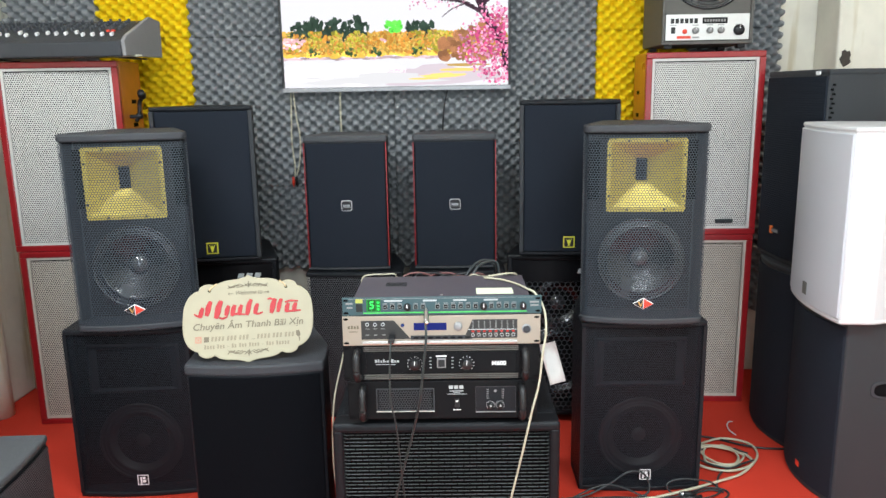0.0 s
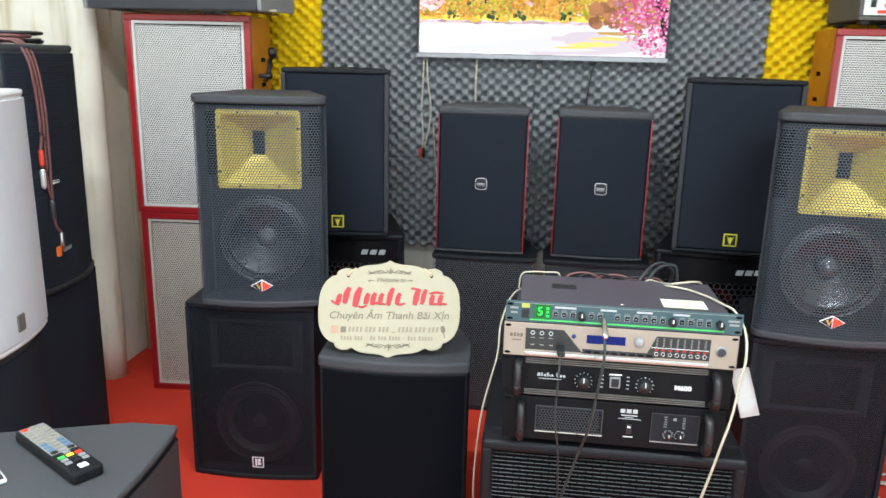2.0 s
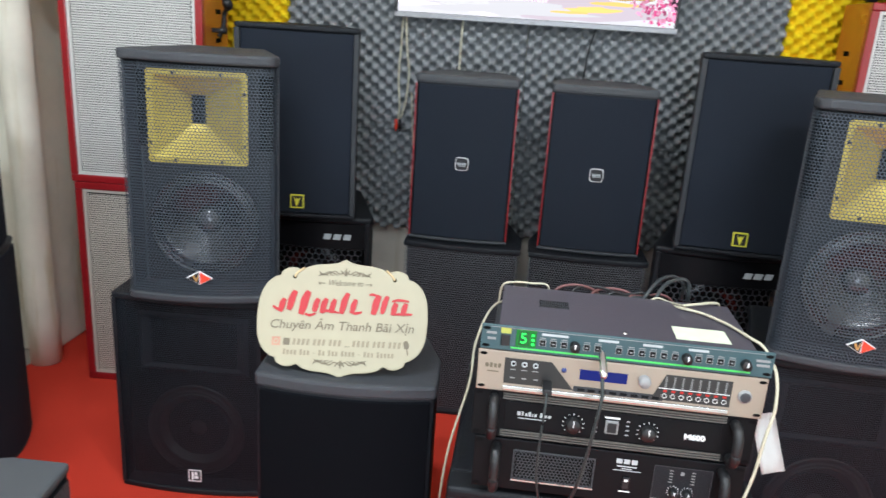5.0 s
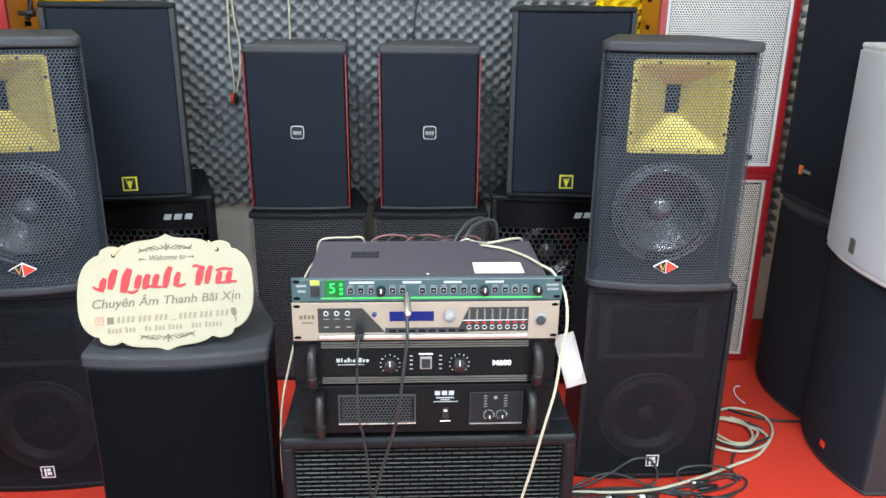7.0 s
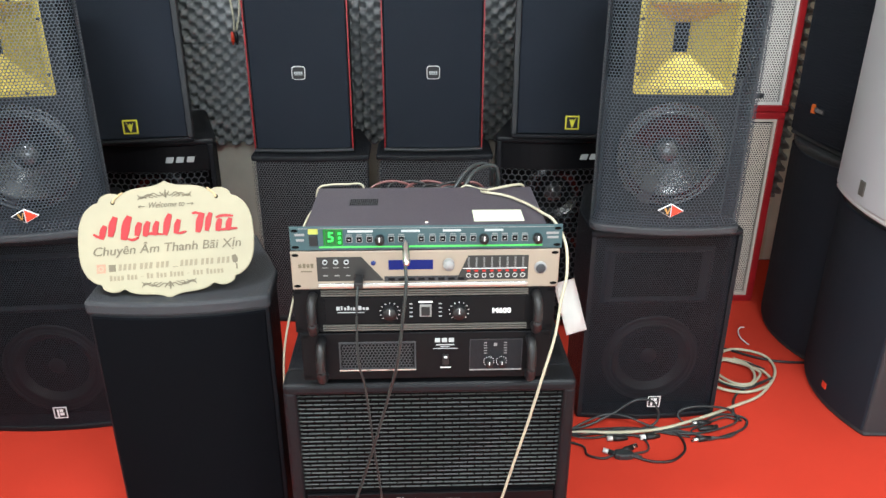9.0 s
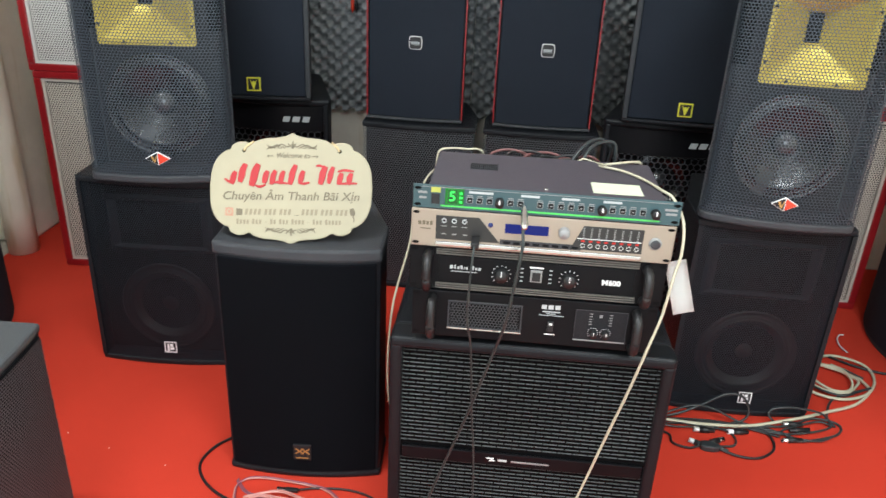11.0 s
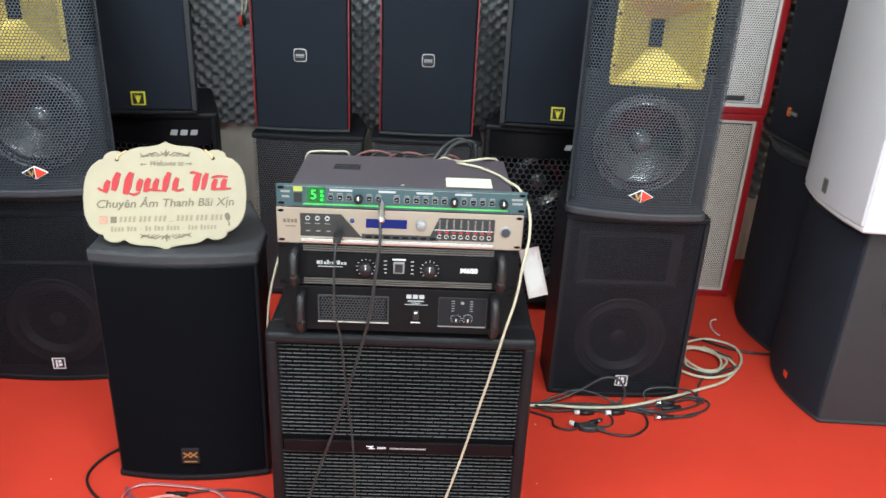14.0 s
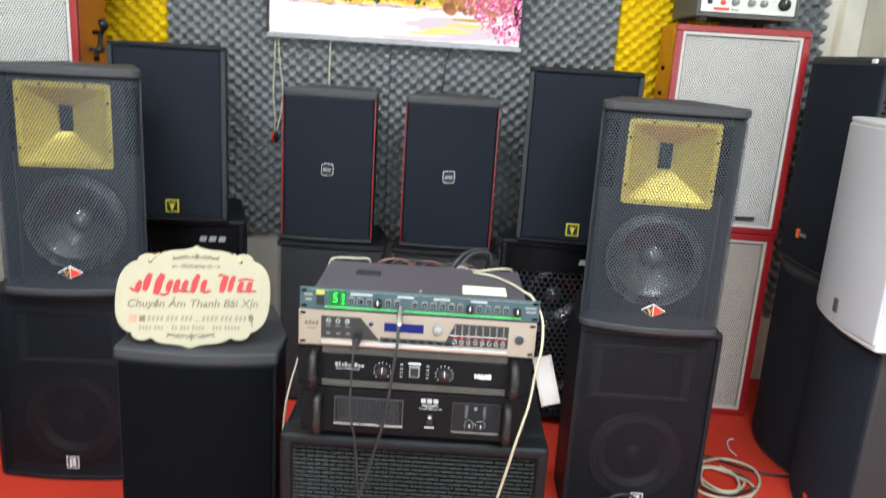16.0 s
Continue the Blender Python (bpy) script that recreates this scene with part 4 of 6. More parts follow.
for i in range(4):
    for x in (-0.026, 0.028):
        bar("led_mark", x - 0.0028, x + 0.0028, 0.0305 + i * 0.0085, 0.0323 + i * 0.0085, -0.002, M_STRIP, face)
bar("mark", -0.012, 0.014, 0.059, 0.062, -0.002, M_LETTER, face)
for x0, x1, z0, z1 in ((-0.163, -0.157, 0.046, 0.053), (-0.155, -0.152, 0.046, 0.054), (-0.149, -0.145, 0.046, 0.051), (-0.143, -0.139, 0.046, 0.054), (-0.137, -0.135, 0.046, 0.051), (-0.133, -0.129, 0.046, 0.051), (-0.123, -0.117, 0.046, 0.054), (-0.115, -0.111, 0.046, 0.051), (-0.109, -0.104, 0.046, 0.051), (-0.161, -0.112, 0.0405, 0.0417)):
    bar("mark", x0, x1, z0, z1, -0.002, M_STRIP, face)
lettering("model_number", "M600", 0.0138, pose(0.142, -0.0026, 0.041, 90), M_LETTER, face, stretch=1.12, bold=0.0005)

# third: silver processor
proc = rack_unit("sound_processor", "champagne aluminium rack processor with blue display", pose(RX - 0.002, RY, 0.7165), 0.482, 0.073, 0.22, 0.44, M_SILVER, M_GREYP)
part("lower_lip", box(-0.195, 0.185, -0.003, 0.0, 0.004, 0.012, 0.002), M_CHROME, proc, "polished lower lip")
lf = part("input_window", prism([(-0.195, 0.016), (-0.075, 0.016), (-0.115, 0.062), (-0.195, 0.062)], -0.001, 0.0, 0, 1, "y"), M_SMOKE, proc, "smoked input window")
for x in (-0.180, -0.161, -0.142):
    part("jack", lathe([(0.0046, 0), (0.0046, 0.002), (0.0028, 0.002), (0.0028, -0.001), (0, -0.001)], 14, FRONT), M_STRIP, lf, "", True, pose(x, -0.001, 0.053))
    bar("mark", x - 0.005, x + 0.005, 0.0415, 0.0428, -0.001, M_GREY, lf)
    part("jack_hole", lathe([(0.0026, 0.0005), (0, 0.0005)], 10, FRONT), M_DARK, lf, "", False, pose(x, -0.0012, 0.053))
for x in (-0.180, -0.16, -0.14):
    bar("mark", x - 0.004, x + 0.004, 0.026, 0.028, -0.001, M_GREY, lf)
mid = part("display_strip", box(-0.075, 0.075, -0.0008, 0.0, 0.014, 0.024), M_GREYP, proc)
for i in range(8):
    part("button", box(-0.068 + i * 0.018, -0.056 + i * 0.018, -0.002, -0.0008, 0.016, 0.021, 0.0006), M_AMP, mid)
lcd = part("display", box(-0.067, 0.013, -0.001, 0.0, 0.037, 0.055), M_LCD, proc, "blue lit display")
knob("power_led", -0.094, 0.0, 0.050, 0.0045, 0.002, mat("dark_blue_lens", (0.015, 0.03, 0.14), 0.2), proc)
knob("encoder", 0.041, 0.0, 0.047, 0.0105, 0.013, M_GREY, proc, "silver encoder knob")
rf = part("meter_window", prism([(0.055, 0.016), (0.185, 0.016), (0.185, 0.062), (0.076, 0.062)], -0.001, 0.0, 0, 1, "y"), M_SMOKE, proc, "smoked meter window")
M_LEDR = glow("red_lamp", (0.9, 0.05, 0.04), 0.8)
for i in range(8):
    x = 0.077 + i * 0.0140
    for q in range(6):
        bar("meter_mark", x - 0.0016, x + 0.0016, 0.040 + q * 0.0034, 0.0416 + q * 0.0034, -0.001, M_GREY, rf)
    part("mute_lamp", box(x - 0.0032, x + 0.0032, -0.0022, -0.001, 0.0315, 0.0350, 0.0006), M_LEDR, rf, "red lit key")
    part("mute_ring", lathe([(0.0042, 0), (0.0042, 0.0015), (0.0034, 0.0015), (0.0034, 0.0)], 14, FRONT), M_PANEL, rf, "", True, pose(x, -0.001, 0.0245))
bar("meter_line", 0.066, 0.183, 0.0372, 0.0382, -0.001, M_LETTER, rf)
rbt = knob("round_button", 0.207, 0.0, 0.038, 0.0115, 0.005, M_GREY, proc, "round grey button with dark face")
knob("button_face", 0.0, -0.005, 0.0, 0.0088, 0.001, M_GREYP, rbt)
for x0, x1, z0, z1 in ((-0.228, -0.222, 0.042, 0.049), (-0.220, -0.215, 0.042, 0.050), (-0.213, -0.208, 0.042, 0.049), (-0.206, -0.201, 0.042, 0.050), (-0.224, -0.204, 0.034, 0.036)):
    bar("mark", x0, x1, z0, z1, 0.0, M_SIGNBROWN, proc)

# top: effects unit
fx = rack_unit("effects_unit", "slim teal effects unit with green display and purple-grey lid", pose(RX, RY - 0.002, 0.7915), 0.482, 0.0445, 0.205, 0.425, M_TEAL, M_PURPLE)
grill = part("lid_vent", box(-0.145, -0.090, 0.105, 0.14, 0.0436, 0.0441), M_GREYP, fx)
for i in range(14):
    for q in range(3):
        part("vent_slot", box(-0.143 + i * 0.0038, -0.141 + i * 0.0038, 0.107 + q * 0.0115, 0.1155 + q * 0.0115, 0.0441, 0.0444), M_DARK, grill)
part("paper_label", box(0.085, 0.175, 0.02, 0.075, 0.0436, 0.0442), mat("pale_green_label", (0.62, 0.68, 0.5), 0.7), fx, "pale printed paper label")
for z in (0.0055,):
    bar("stripe", -0.190, 0.205, z, z + 0.0028, -0.0004, M_GREENLINE, fx)
bar("stripe", -0.225, 0.225, 0.0405, 0.0412, 0.0, M_GREY, fx)
ledb = part("display_window", box(-0.182, -0.148, -0.001, 0.0, 0.010, 0.040), M_LEDBOX, fx, "green lit display window")
part("display_face", box(-0.178, -0.160, -0.0014, -0.001, 0.012, 0.038), mat("dark_green_glass", (0.01, 0.10, 0.02), 0.2), ledb)
lettering("display_digit", "5", 0.026, pose(-0.169, -0.0022, 0.025, 90), M_LED, ledb)
for q in range(3):
    bar("display_mark", -0.156, -0.151, 0.014 + q * 0.008, 0.018 + q * 0.008, -0.001, M_LED, ledb)
swp = part("power_switch", box(-0.207, -0.192, -0.003, 0.0, 0.010, 0.029, 0.001), M_RUBBER, fx, "black power switch")
bar("lamp_plate", -0.208, -0.191, 0.031, 0.041, 0.0, mat("olive_plate", (0.40, 0.42, 0.08), 0.5), fx)
for x0, x1 in ((-0.139, -0.095), (0.028, 0.060), (0.102, 0.135), (-0.045, -0.012)):
    bar("label_strip", x0, x1, 0.0335, 0.0375, 0.0, M_STRIP, fx)
for i, x in enumerate((-0.137, -0.119, -0.101, -0.063, -0.045, -0.010, 0.010, 0.028, 0.046, 0.064, 0.082, 0.120, 0.138, 0.156, 0.174)):
    bar("key_frame", x - 0.0056, x + 0.0056, 0.0148, 0.0262, 0.0, M_GREY, fx, 0.0005)
    bar("key_label", x - 0.0050, x + 0.0050, 0.0282, 0.0296, 0.0, M_GREY, fx, 0.0005)
    b_ = part("key", box(x - 0.0045, x + 0.0045, -0.002, 0.0, 0.0158, 0.0252, 0.0008), M_AMP, fx)
    bar("mark", x - 0.002, x + 0.002, 0.0195, 0.0215, -0.002, M_GREY, b_)
for x in (-0.083, 0.101, 0.196):
    k = knob("dial", x, 0.0, 0.021, 0.0085, 0.014, M_RUBBER, fx)
    bar("pointer", -0.001, 0.001, 0.0, 0.008, -0.0141, M_LETTER, k)
for x0, x1, z in ((-0.232, -0.215, 0.028), (-0.230, -0.216, 0.018), (0.212, 0.234, 0.027), (0.214, 0.234, 0.019)):
    bar("mark", x0, x1, z, z + 0.004, 0.0, M_GREY, fx)
part("screw_head", lathe([(0.004, 0), (0.003, 0.002), (0, 0.002)], 10), M_CHROME, fx, "", True, pose(0.0, 0.02, 0.0436))


# ---- welcome sign ----
def sign_outline(k=1.0):
    """A scalloped board: one quarter of the edge, mirrored both ways."""
    quarter = [(0.172, 0.0), (0.169, 0.036), (0.158, 0.062), (0.141, 0.077), (0.131, 0.080), (0.127, 0.089), (0.113, 0.096), (0.098, 0.096), (0.087, 0.092), (0.075, 0.099), (0.055, 0.104), (0.030, 0.106), (0.012, 0.110), (0.0, 0.116)]
    q = [(p.x, p.z) for p in spline([(x, 0, z) for x, z in quarter], 4)]
    top = q + [(-x, z) for x, z in reversed(q[:-1])]
    return [(x * k, z * k) for x, z in top + [(-x, -z) for x, z in top[1:-1]]]


sign = thing("welcome_sign", "cream wooden sign with scalloped edge, red and brown lettering", "sign", "", pose(-0.428, 2.066, 0.7165, -28, -1.4, 6) @ Matrix.Diagonal((1.01, 1, 1.045, 1)))
part("board", prism(sign_outline(), 0.0, 0.006, 0.0012, 1, "y"), M_SIGN, sign)
part("inner_line", prism(sign_outline(0.965), -0.0003, 0.0, 0, 1, "y"), M_SIGN, sign)


def stroke(name, pts, wdt, material, z=-0.0016):
    """A painted stroke along points in x and z, as a flat ribbon on the board."""
    line = spline([(x, 0, q) for x, q in pts], 6)
    bm = bmesh.new()
    rows = []
    for i, p in enumerate(line):
        d = (line[min(i + 1, len(line) - 1)] - line[max(i - 1, 0)]).normalized()
        nrm = Vector((-d.z, 0, d.x))
        f = wdt * (0.45 + 0.55 * math.sin(math.pi * (0.12 + 0.76 * i / (len(line) - 1))))
        rows.append([bm.verts.new(p + nrm * f + Vector((0, z, 0))), bm.verts.new(p - nrm * f + Vector((0, z, 0))), bm.verts.new(p - nrm * f + Vector((0, -0.0002, 0))), bm.verts.new(p + nrm * f + Vector((0, -0.0002, 0)))])
    for a, b in zip(rows, rows[1:]):
        for i in range(4):
            bm.faces.new((a[i], a[(i + 1) % 4], b[(i + 1) % 4], b[i]))
    bm.faces.new(rows[0])
    bm.faces.new(rows[-1][::-1])
    return part(name, bm, material, sign)


# the shop's name as plain slanted red strokes
def slanted(x, z0, z1, wdt, lean=0.30):
    m_ = (z0 + z1) / 2
    return stroke("red_stroke", [(x + lean * (z0 - m_), z0), (x + lean * 0.4 * (z0 - m_), z0 + 0.35 * (z1 - z0)), (x, m_ + 0.15 * (z1 - z0)), (x + lean * (z1 - m_), z1)], wdt, M_SIGNRED, -0.0024)


for x, z0, z1, wdt in ((-0.122, 0.008, 0.034, 0.0062), (-0.103, 0.012, 0.050, 0.0072), (-0.077, 0.004, 0.050, 0.0082), (-0.054, 0.010, 0.036, 0.0062), (-0.038, 0.008, 0.037, 0.0062), (-0.020, 0.009, 0.036, 0.0058), (0.003, 0.008, 0.049, 0.0066), (0.022, 0.010, 0.037, 0.0060),
                       (0.067, 0.009, 0.047, 0.0072), (0.084, 0.011, 0.046, 0.0058), (0.104, 0.009, 0.033, 0.0060), (0.124, 0.009, 0.033, 0.0060)):
    slanted(x, z0, z1, wdt)
for pts in ([(-0.141, 0.019), (-0.131, 0.013), (-0.118, 0.016)], [(-0.076, 0.006), (-0.066, 0.003), (-0.054, 0.007)], [(-0.046, 0.010), (-0.030, 0.013), (-0.008, 0.010)], [(0.014, 0.013), (0.026, 0.010), (0.039, 0.013)], [(0.052, 0.047), (0.060, 0.048), (0.070, 0.044)], [(0.104, 0.011), (0.122, 0.012), (0.140, 0.012)], [(0.098, 0.036), (0.112, 0.039), (0.133, 0.037)]):
    stroke("red_stroke", pts, 0.0026, M_SIGNRED, -0.0022)
lettering("greeting", "Welcome to", 0.0165, pose(0.002, -0.0010, 0.0680, 90), M_SIGNBROWN, sign, shear=0.3, width=0.070)
for s in (-1, 1):
    stroke("arrow", [(0.002 + s * 0.041, 0.0668), (0.002 + s * 0.047, 0.0672), (0.002 + s * 0.054, 0.0668)], 0.0008, M_SIGNBROWN)
    stroke("arrow", [(0.002 + s * 0.050, 0.0695), (0.002 + s * 0.0535, 0.0668), (0.002 + s * 0.050, 0.0640)], 0.0007, M_SIGNBROWN)
lettering("slogan", "Chuy\u00ean \u00c2m Thanh B\u00e3i X\u1ecbn", 0.0245, pose(0.0, -0.0010, -0.0165, 90), M_SIGNBROWN, sign, shear=0.16, width=0.288, bold=0.0001)
x = -0.096
for n in (4, 3, 3, 0, 4, 3, 3):
    if n == 0:
        part("brown_bar", box(x, x + 0.010, -0.0012, -0.0003, -0.0555, -0.0545), M_SIGNBROWN, sign)
        x += 0.0155
        continue
    for k in range(n):
        part("brown_bar", prism([(x - 0.0008, -0.0550), (x + 0.0046, -0.0550), (x + 0.0062, -0.0428), (x + 0.0008, -0.0428)], -0.0010, -0.0003, 0, 1, "y"), M_SIGNPALE, sign)
        x += 0.0092
    x += 0.0040
x = -0.114
for n in (4, 3, 1, 2, 3, 4, 1, 3, 5):
    for k in range(n):
        part("brown_bar", box(x, x + 0.0046, -0.0010, -0.0003, -0.0740, -0.0650 + 0.0018 * (k == 0)) if n > 1 else box(x, x + 0.005, -0.0010, -0.0003, -0.0700, -0.0690), M_SIGNPALE, sign)
        x += 0.0072
    x += 0.0045
ic = part("icon", prism([(-0.138, -0.0575), (-0.121, -0.0575), (-0.121, -0.0405), (-0.138, -0.0405)], -0.0012, -0.0003, 0.0004, 1, "y"), mat("dusty_pink_icon", (0.42, 0.22, 0.15), 0.6), sign, "small pink-brown square icon")
part("icon_ring", lathe([(0.0052, 0), (0.0052, 0.0005), (0.0034, 0.0005), (0.0034, 0)], 18, FRONT), M_SIGN, ic, "", True, pose(-0.1295, -0.0012, -0.049))
part("icon", box(-0.115, -0.102, -0.0012, -0.0003, -0.0560, -0.0425, 0.0003), M_SIGNBROWN, sign)
stroke("microphone_icon", [(0.129, -0.040), (0.131, -0.048), (0.132, -0.055)], 0.0056, M_SIGNBROWN)
stroke("microphone_icon", [(0.132, -0.055), (0.134, -0.061), (0.134, -0.068)], 0.0013, M_SIGNBROWN)
for zc, s in ((0.087, 1), (-0.0865, -1)):
    stroke("flourish", [(0.002, zc - s * 0.005), (0.0015, zc + s * 0.002), (0.002, zc + s * 0.011)], 0.0016, M_SIGNBROWN)
    for q in (-1, 1):
        stroke("flourish", [(0.002, zc + s * 0.006), (q * 0.010, zc - s * 0.001), (q * 0.022, zc + s * 0.005), (q * 0.030, zc - s * 0.002), (q * 0.022, zc - s * 0.004)], 0.0010, M_SIGNBROWN)
        stroke("flourish", [(0.002, zc - s * 0.004), (q * 0.006, zc + s * 0.003), (q * 0.009, zc + s * 0.007)], 0.0011, M_SIGNBROWN)
        stroke("flourish", [(q * 0.014, zc - s * 0.004), (q * 0.032, zc + s * 0.003), (q * 0.046, zc - s * 0.004), (q * 0.053, zc + s * 0.004)], 0.0011, M_SIGNBROWN)
        stroke("flourish", [(q * 0.026, zc + s * 0.004), (q * 0.040, zc - s * 0.003), (q * 0.050, zc + s * 0.001)], 0.0008, M_SIGNBROWN)
        stroke("flourish", [(q * 0.034, zc - s * 0.005), (q * 0.044, zc - s * 0.001), (q * 0.053, zc - s * 0.006)], 0.0009, M_SIGNBROWN)
for s in (-1, 1):
    part("hole", lathe([(0.004, 0), (0.004, 0.0006), (0, 0.0006)], 12, FRONT), M_DARK, sign, "", True, pose(s * 0.1015, -0.0004, 0.078))
    part("twine", tube([(s * 0.1015, -0.002, 0.077), (s * 0.097, -0.003, 0.085), (s * 0.089, -0.001, 0.092), (s * 0.084, 0.006, 0.097)], 0.0021, 6, 4), M_SIGNEDGE, sign, "jute twine")


# ---- television ----
tv = thing("television", "wall-mounted flat television showing a bright blossom landscape", "television", "", pose(-0.104, 3.40, 1.312))
TW, TH = 0.972, 0.560
bm = box(-TW / 2, TW / 2, 0.0, 0.028, 0.0, 0.018, 0.002)
part("bottom_bezel", bm, M_BEZEL, tv, "silver bottom bezel")
bm = box(-TW / 2, -TW / 2 + 0.009, 0.002, 0.028, 0.018, TH, 0.001)
box(TW / 2 - 0.009, TW / 2, 0.002, 0.028, 0.018, TH, 0.001, bm)
box(-TW / 2 + 0.009, TW / 2 - 0.009, 0.002, 0.028, TH - 0.009, TH, 0.001, bm)
part("side_bezel", bm, M_RUBBER, tv, "thin black bezel")
part("back", box(-TW / 2 + 0.003, TW / 2 - 0.003, 0.028, 0.052, 0.004, TH - 0.003, 0.004), M_BLACK, tv)
bar("mark", -0.008, 0.008, 0.006, 0.010, 0.0, M_GREY, tv)
SW = TW / 2 - 0.010
screen = part("screen", box(-SW, SW, 0.010, 0.014, 0.019, TH - 0.010), glow("screen_sky", (1.0, 0.98, 1.0), 1.0), tv, "lit screen with a landscape picture")
rng = random.Random(5)


def picture(name, layer, colour, shapes, strength=1.45):
    """Flat patches of one colour on the screen: each a ragged polygon at x, z with half sizes a, b."""
    bm = bmesh.new()
    y = 0.0098 - layer * 0.0002
    for x, z, a, b, n in shapes:
        pts = []
        for k in range(n):
            f = rng.uniform(0.65, 1.15)
            px = x + a * f * math.cos(k * math.tau / n)
            pz = z + b * f * math.sin(k * math.tau / n)
            pts.append(bm.verts.new((max(-SW, min(SW, px)), y, max(0.0195, min(TH - 0.011, pz)))))
        try:
            bm.faces.new(pts)
        except ValueError:
            pass
    me = bpy.data.meshes.new(name)
    for f in bm.faces:
        if f.normal.y > 0:
            f.normal_flip()
    bm.to_mesh(me)
    bm.free()
    m = glow(name, colour, strength)
    n, l = m.node_tree.nodes, m.node_tree.links
    geo, ra = n.new("ShaderNodeNewGeometry"), n.new("ShaderNodeMapRange")
    ra.inputs["To Min"].default_value, ra.inputs["To Max"].default_value = strength * 0.55, strength * 1.35
    l.new(geo.outputs["Random Per Island"], ra.inputs["Value"])
    l.new(ra.outputs[0], n["Principled BSDF"].inputs["Emission Strength"])
    return tagged(finish(name, me, m, screen), kind="stuff")


R = rng.uniform
picture("picture_water", 1, (1.0, 0.86, 0.92), [(-0.25, 0.075, 0.30, 0.052, 24), (0.2, 0.06, 0.3, 0.045, 24)])
picture("picture_water_light", 2, (1.0, 0.98, 0.98), [(-0.3, 0.085, 0.26, 0.035, 20), (-0.1, 0.05, 0.32, 0.026, 20)])
picture("picture_bank", 2, (0.55, 0.40, 0.42), [(-0.48 + 0.024 * q, 0.139 + R(-0.003, 0.003), 0.030, R(0.004, 0.007), 9) for q in range(41)])
picture("picture_meadow", 3, (0.95, 0.62, 0.10), [(-0.48 + 0.024 * q, 0.158 + R(-0.004, 0.004), 0.034, R(0.012, 0.020), 10) for q in range(40)])
picture("picture_shore", 3, (0.80, 0.50, 0.14), [(0.20, 0.062, 0.10, 0.012, 14), (0.27, 0.085, 0.09, 0.009, 12), (0.12, 0.05, 0.07, 0.005, 12), (0.30, 0.105, 0.10, 0.007, 12)])
picture("picture_tree_line", 4, (0.55, 0.33, 0.06), [(-0.47 + 0.027 * q, 0.203 + R(-0.006, 0.010), R(0.030, 0.040), R(0.040, 0.056), 14) for q in range(35)])
picture("picture_pine_foliage", 5, (0.035, 0.060, 0.042), [(x + R(-0.022, 0.022), R(0.215, z), R(0.006, 0.013), R(0.008, 0.018), 8) for x, z in ((-0.42, 0.275), (-0.39, 0.285), (-0.36, 0.305), (-0.33, 0.300), (-0.30, 0.285), (-0.265, 0.290), (-0.235, 0.298), (-0.20, 0.285), (-0.165, 0.303), (-0.135, 0.280), (0.07, 0.285), (0.10, 0.295), (0.14, 0.280)) for _ in range(22)])
picture("picture_autumn_foliage", 6, (0.58, 0.25, 0.04), [(R(-0.48, 0.42), R(0.160, 0.242), R(0.004, 0.013), R(0.004, 0.013), 9) for _ in range(380)])
picture("picture_olive_foliage", 7, (0.42, 0.38, 0.04), [(x + R(-0.03, 0.03), R(0.165, 0.245), R(0.003, 0.010), R(0.003, 0.010), 8) for x in (-0.44, -0.34, -0.25, -0.18, -0.15, 0.10, 0.16, 0.20, 0.23) for _ in range(34)])
picture("picture_green_foliage", 8, (0.14, 0.75, 0.08), [(R(-0.035, 0.035), R(0.245, 0.285), 0.012, 0.010, 9) for _ in range(26)])
picture("picture_bush_foliage", 8, (0.05, 0.10, 0.04), [(x + R(-0.02, 0.02), R(0.150, 0.178), R(0.005, 0.010), R(0.005, 0.009), 8) for x in (-0.19, -0.08, -0.34, 0.09) for _ in range(12)])
picture("picture_ochre_foliage", 8, (1.0, 0.66, 0.16), [(R(-0.48, 0.44), R(0.160, 0.240), R(0.002, 0.006), R(0.002, 0.006), 8) for _ in range(420)], 0.9)
picture("picture_thicket", 9, (0.50, 0.22, 0.10), [(x, R(0.13, 0.20 + 0.32 * (x - 0.16)), R(0.010, 0.024), R(0.010, 0.024), 10) for x in [R(0.19, 0.45) for _ in range(90)]], 1.1)
picture("picture_far_blossom", 9, (0.95, 0.55, 0.58), [(R(-0.475, -0.385), R(0.180, 0.220), R(0.006, 0.012), R(0.004, 0.008), 8) for _ in range(40)] + [(R(-0.06, -0.04), R(0.205, 0.215), 0.008, 0.007, 8) for _ in range(4)])


def limb(pts, w0, w1):
    out = []
    line = spline([(x, 0, z) for x, z in pts], 10)
    for i, p in enumerate(line):
        w = w0 + (w1 - w0) * i / (len(line) - 1)
        out.append((p.x, p.z, w, w * 1.3, 8))
    return out


picture("picture_trunk", 10, (0.045, 0.022, 0.035), limb([(0.475, 0.10), (0.455, 0.19), (0.40, 0.27), (0.36, 0.35), (0.33, 0.42), (0.24, 0.50)], 0.022, 0.010) + limb([(0.38, 0.31), (0.28, 0.36), (0.17, 0.375), (0.08, 0.40)], 0.010, 0.003) + limb([(0.36, 0.34), (0.42, 0.40), (0.47, 0.44)], 0.012, 0.005) + limb([(0.30, 0.355), (0.24, 0.33), (0.20, 0.30)], 0.004, 0.002))
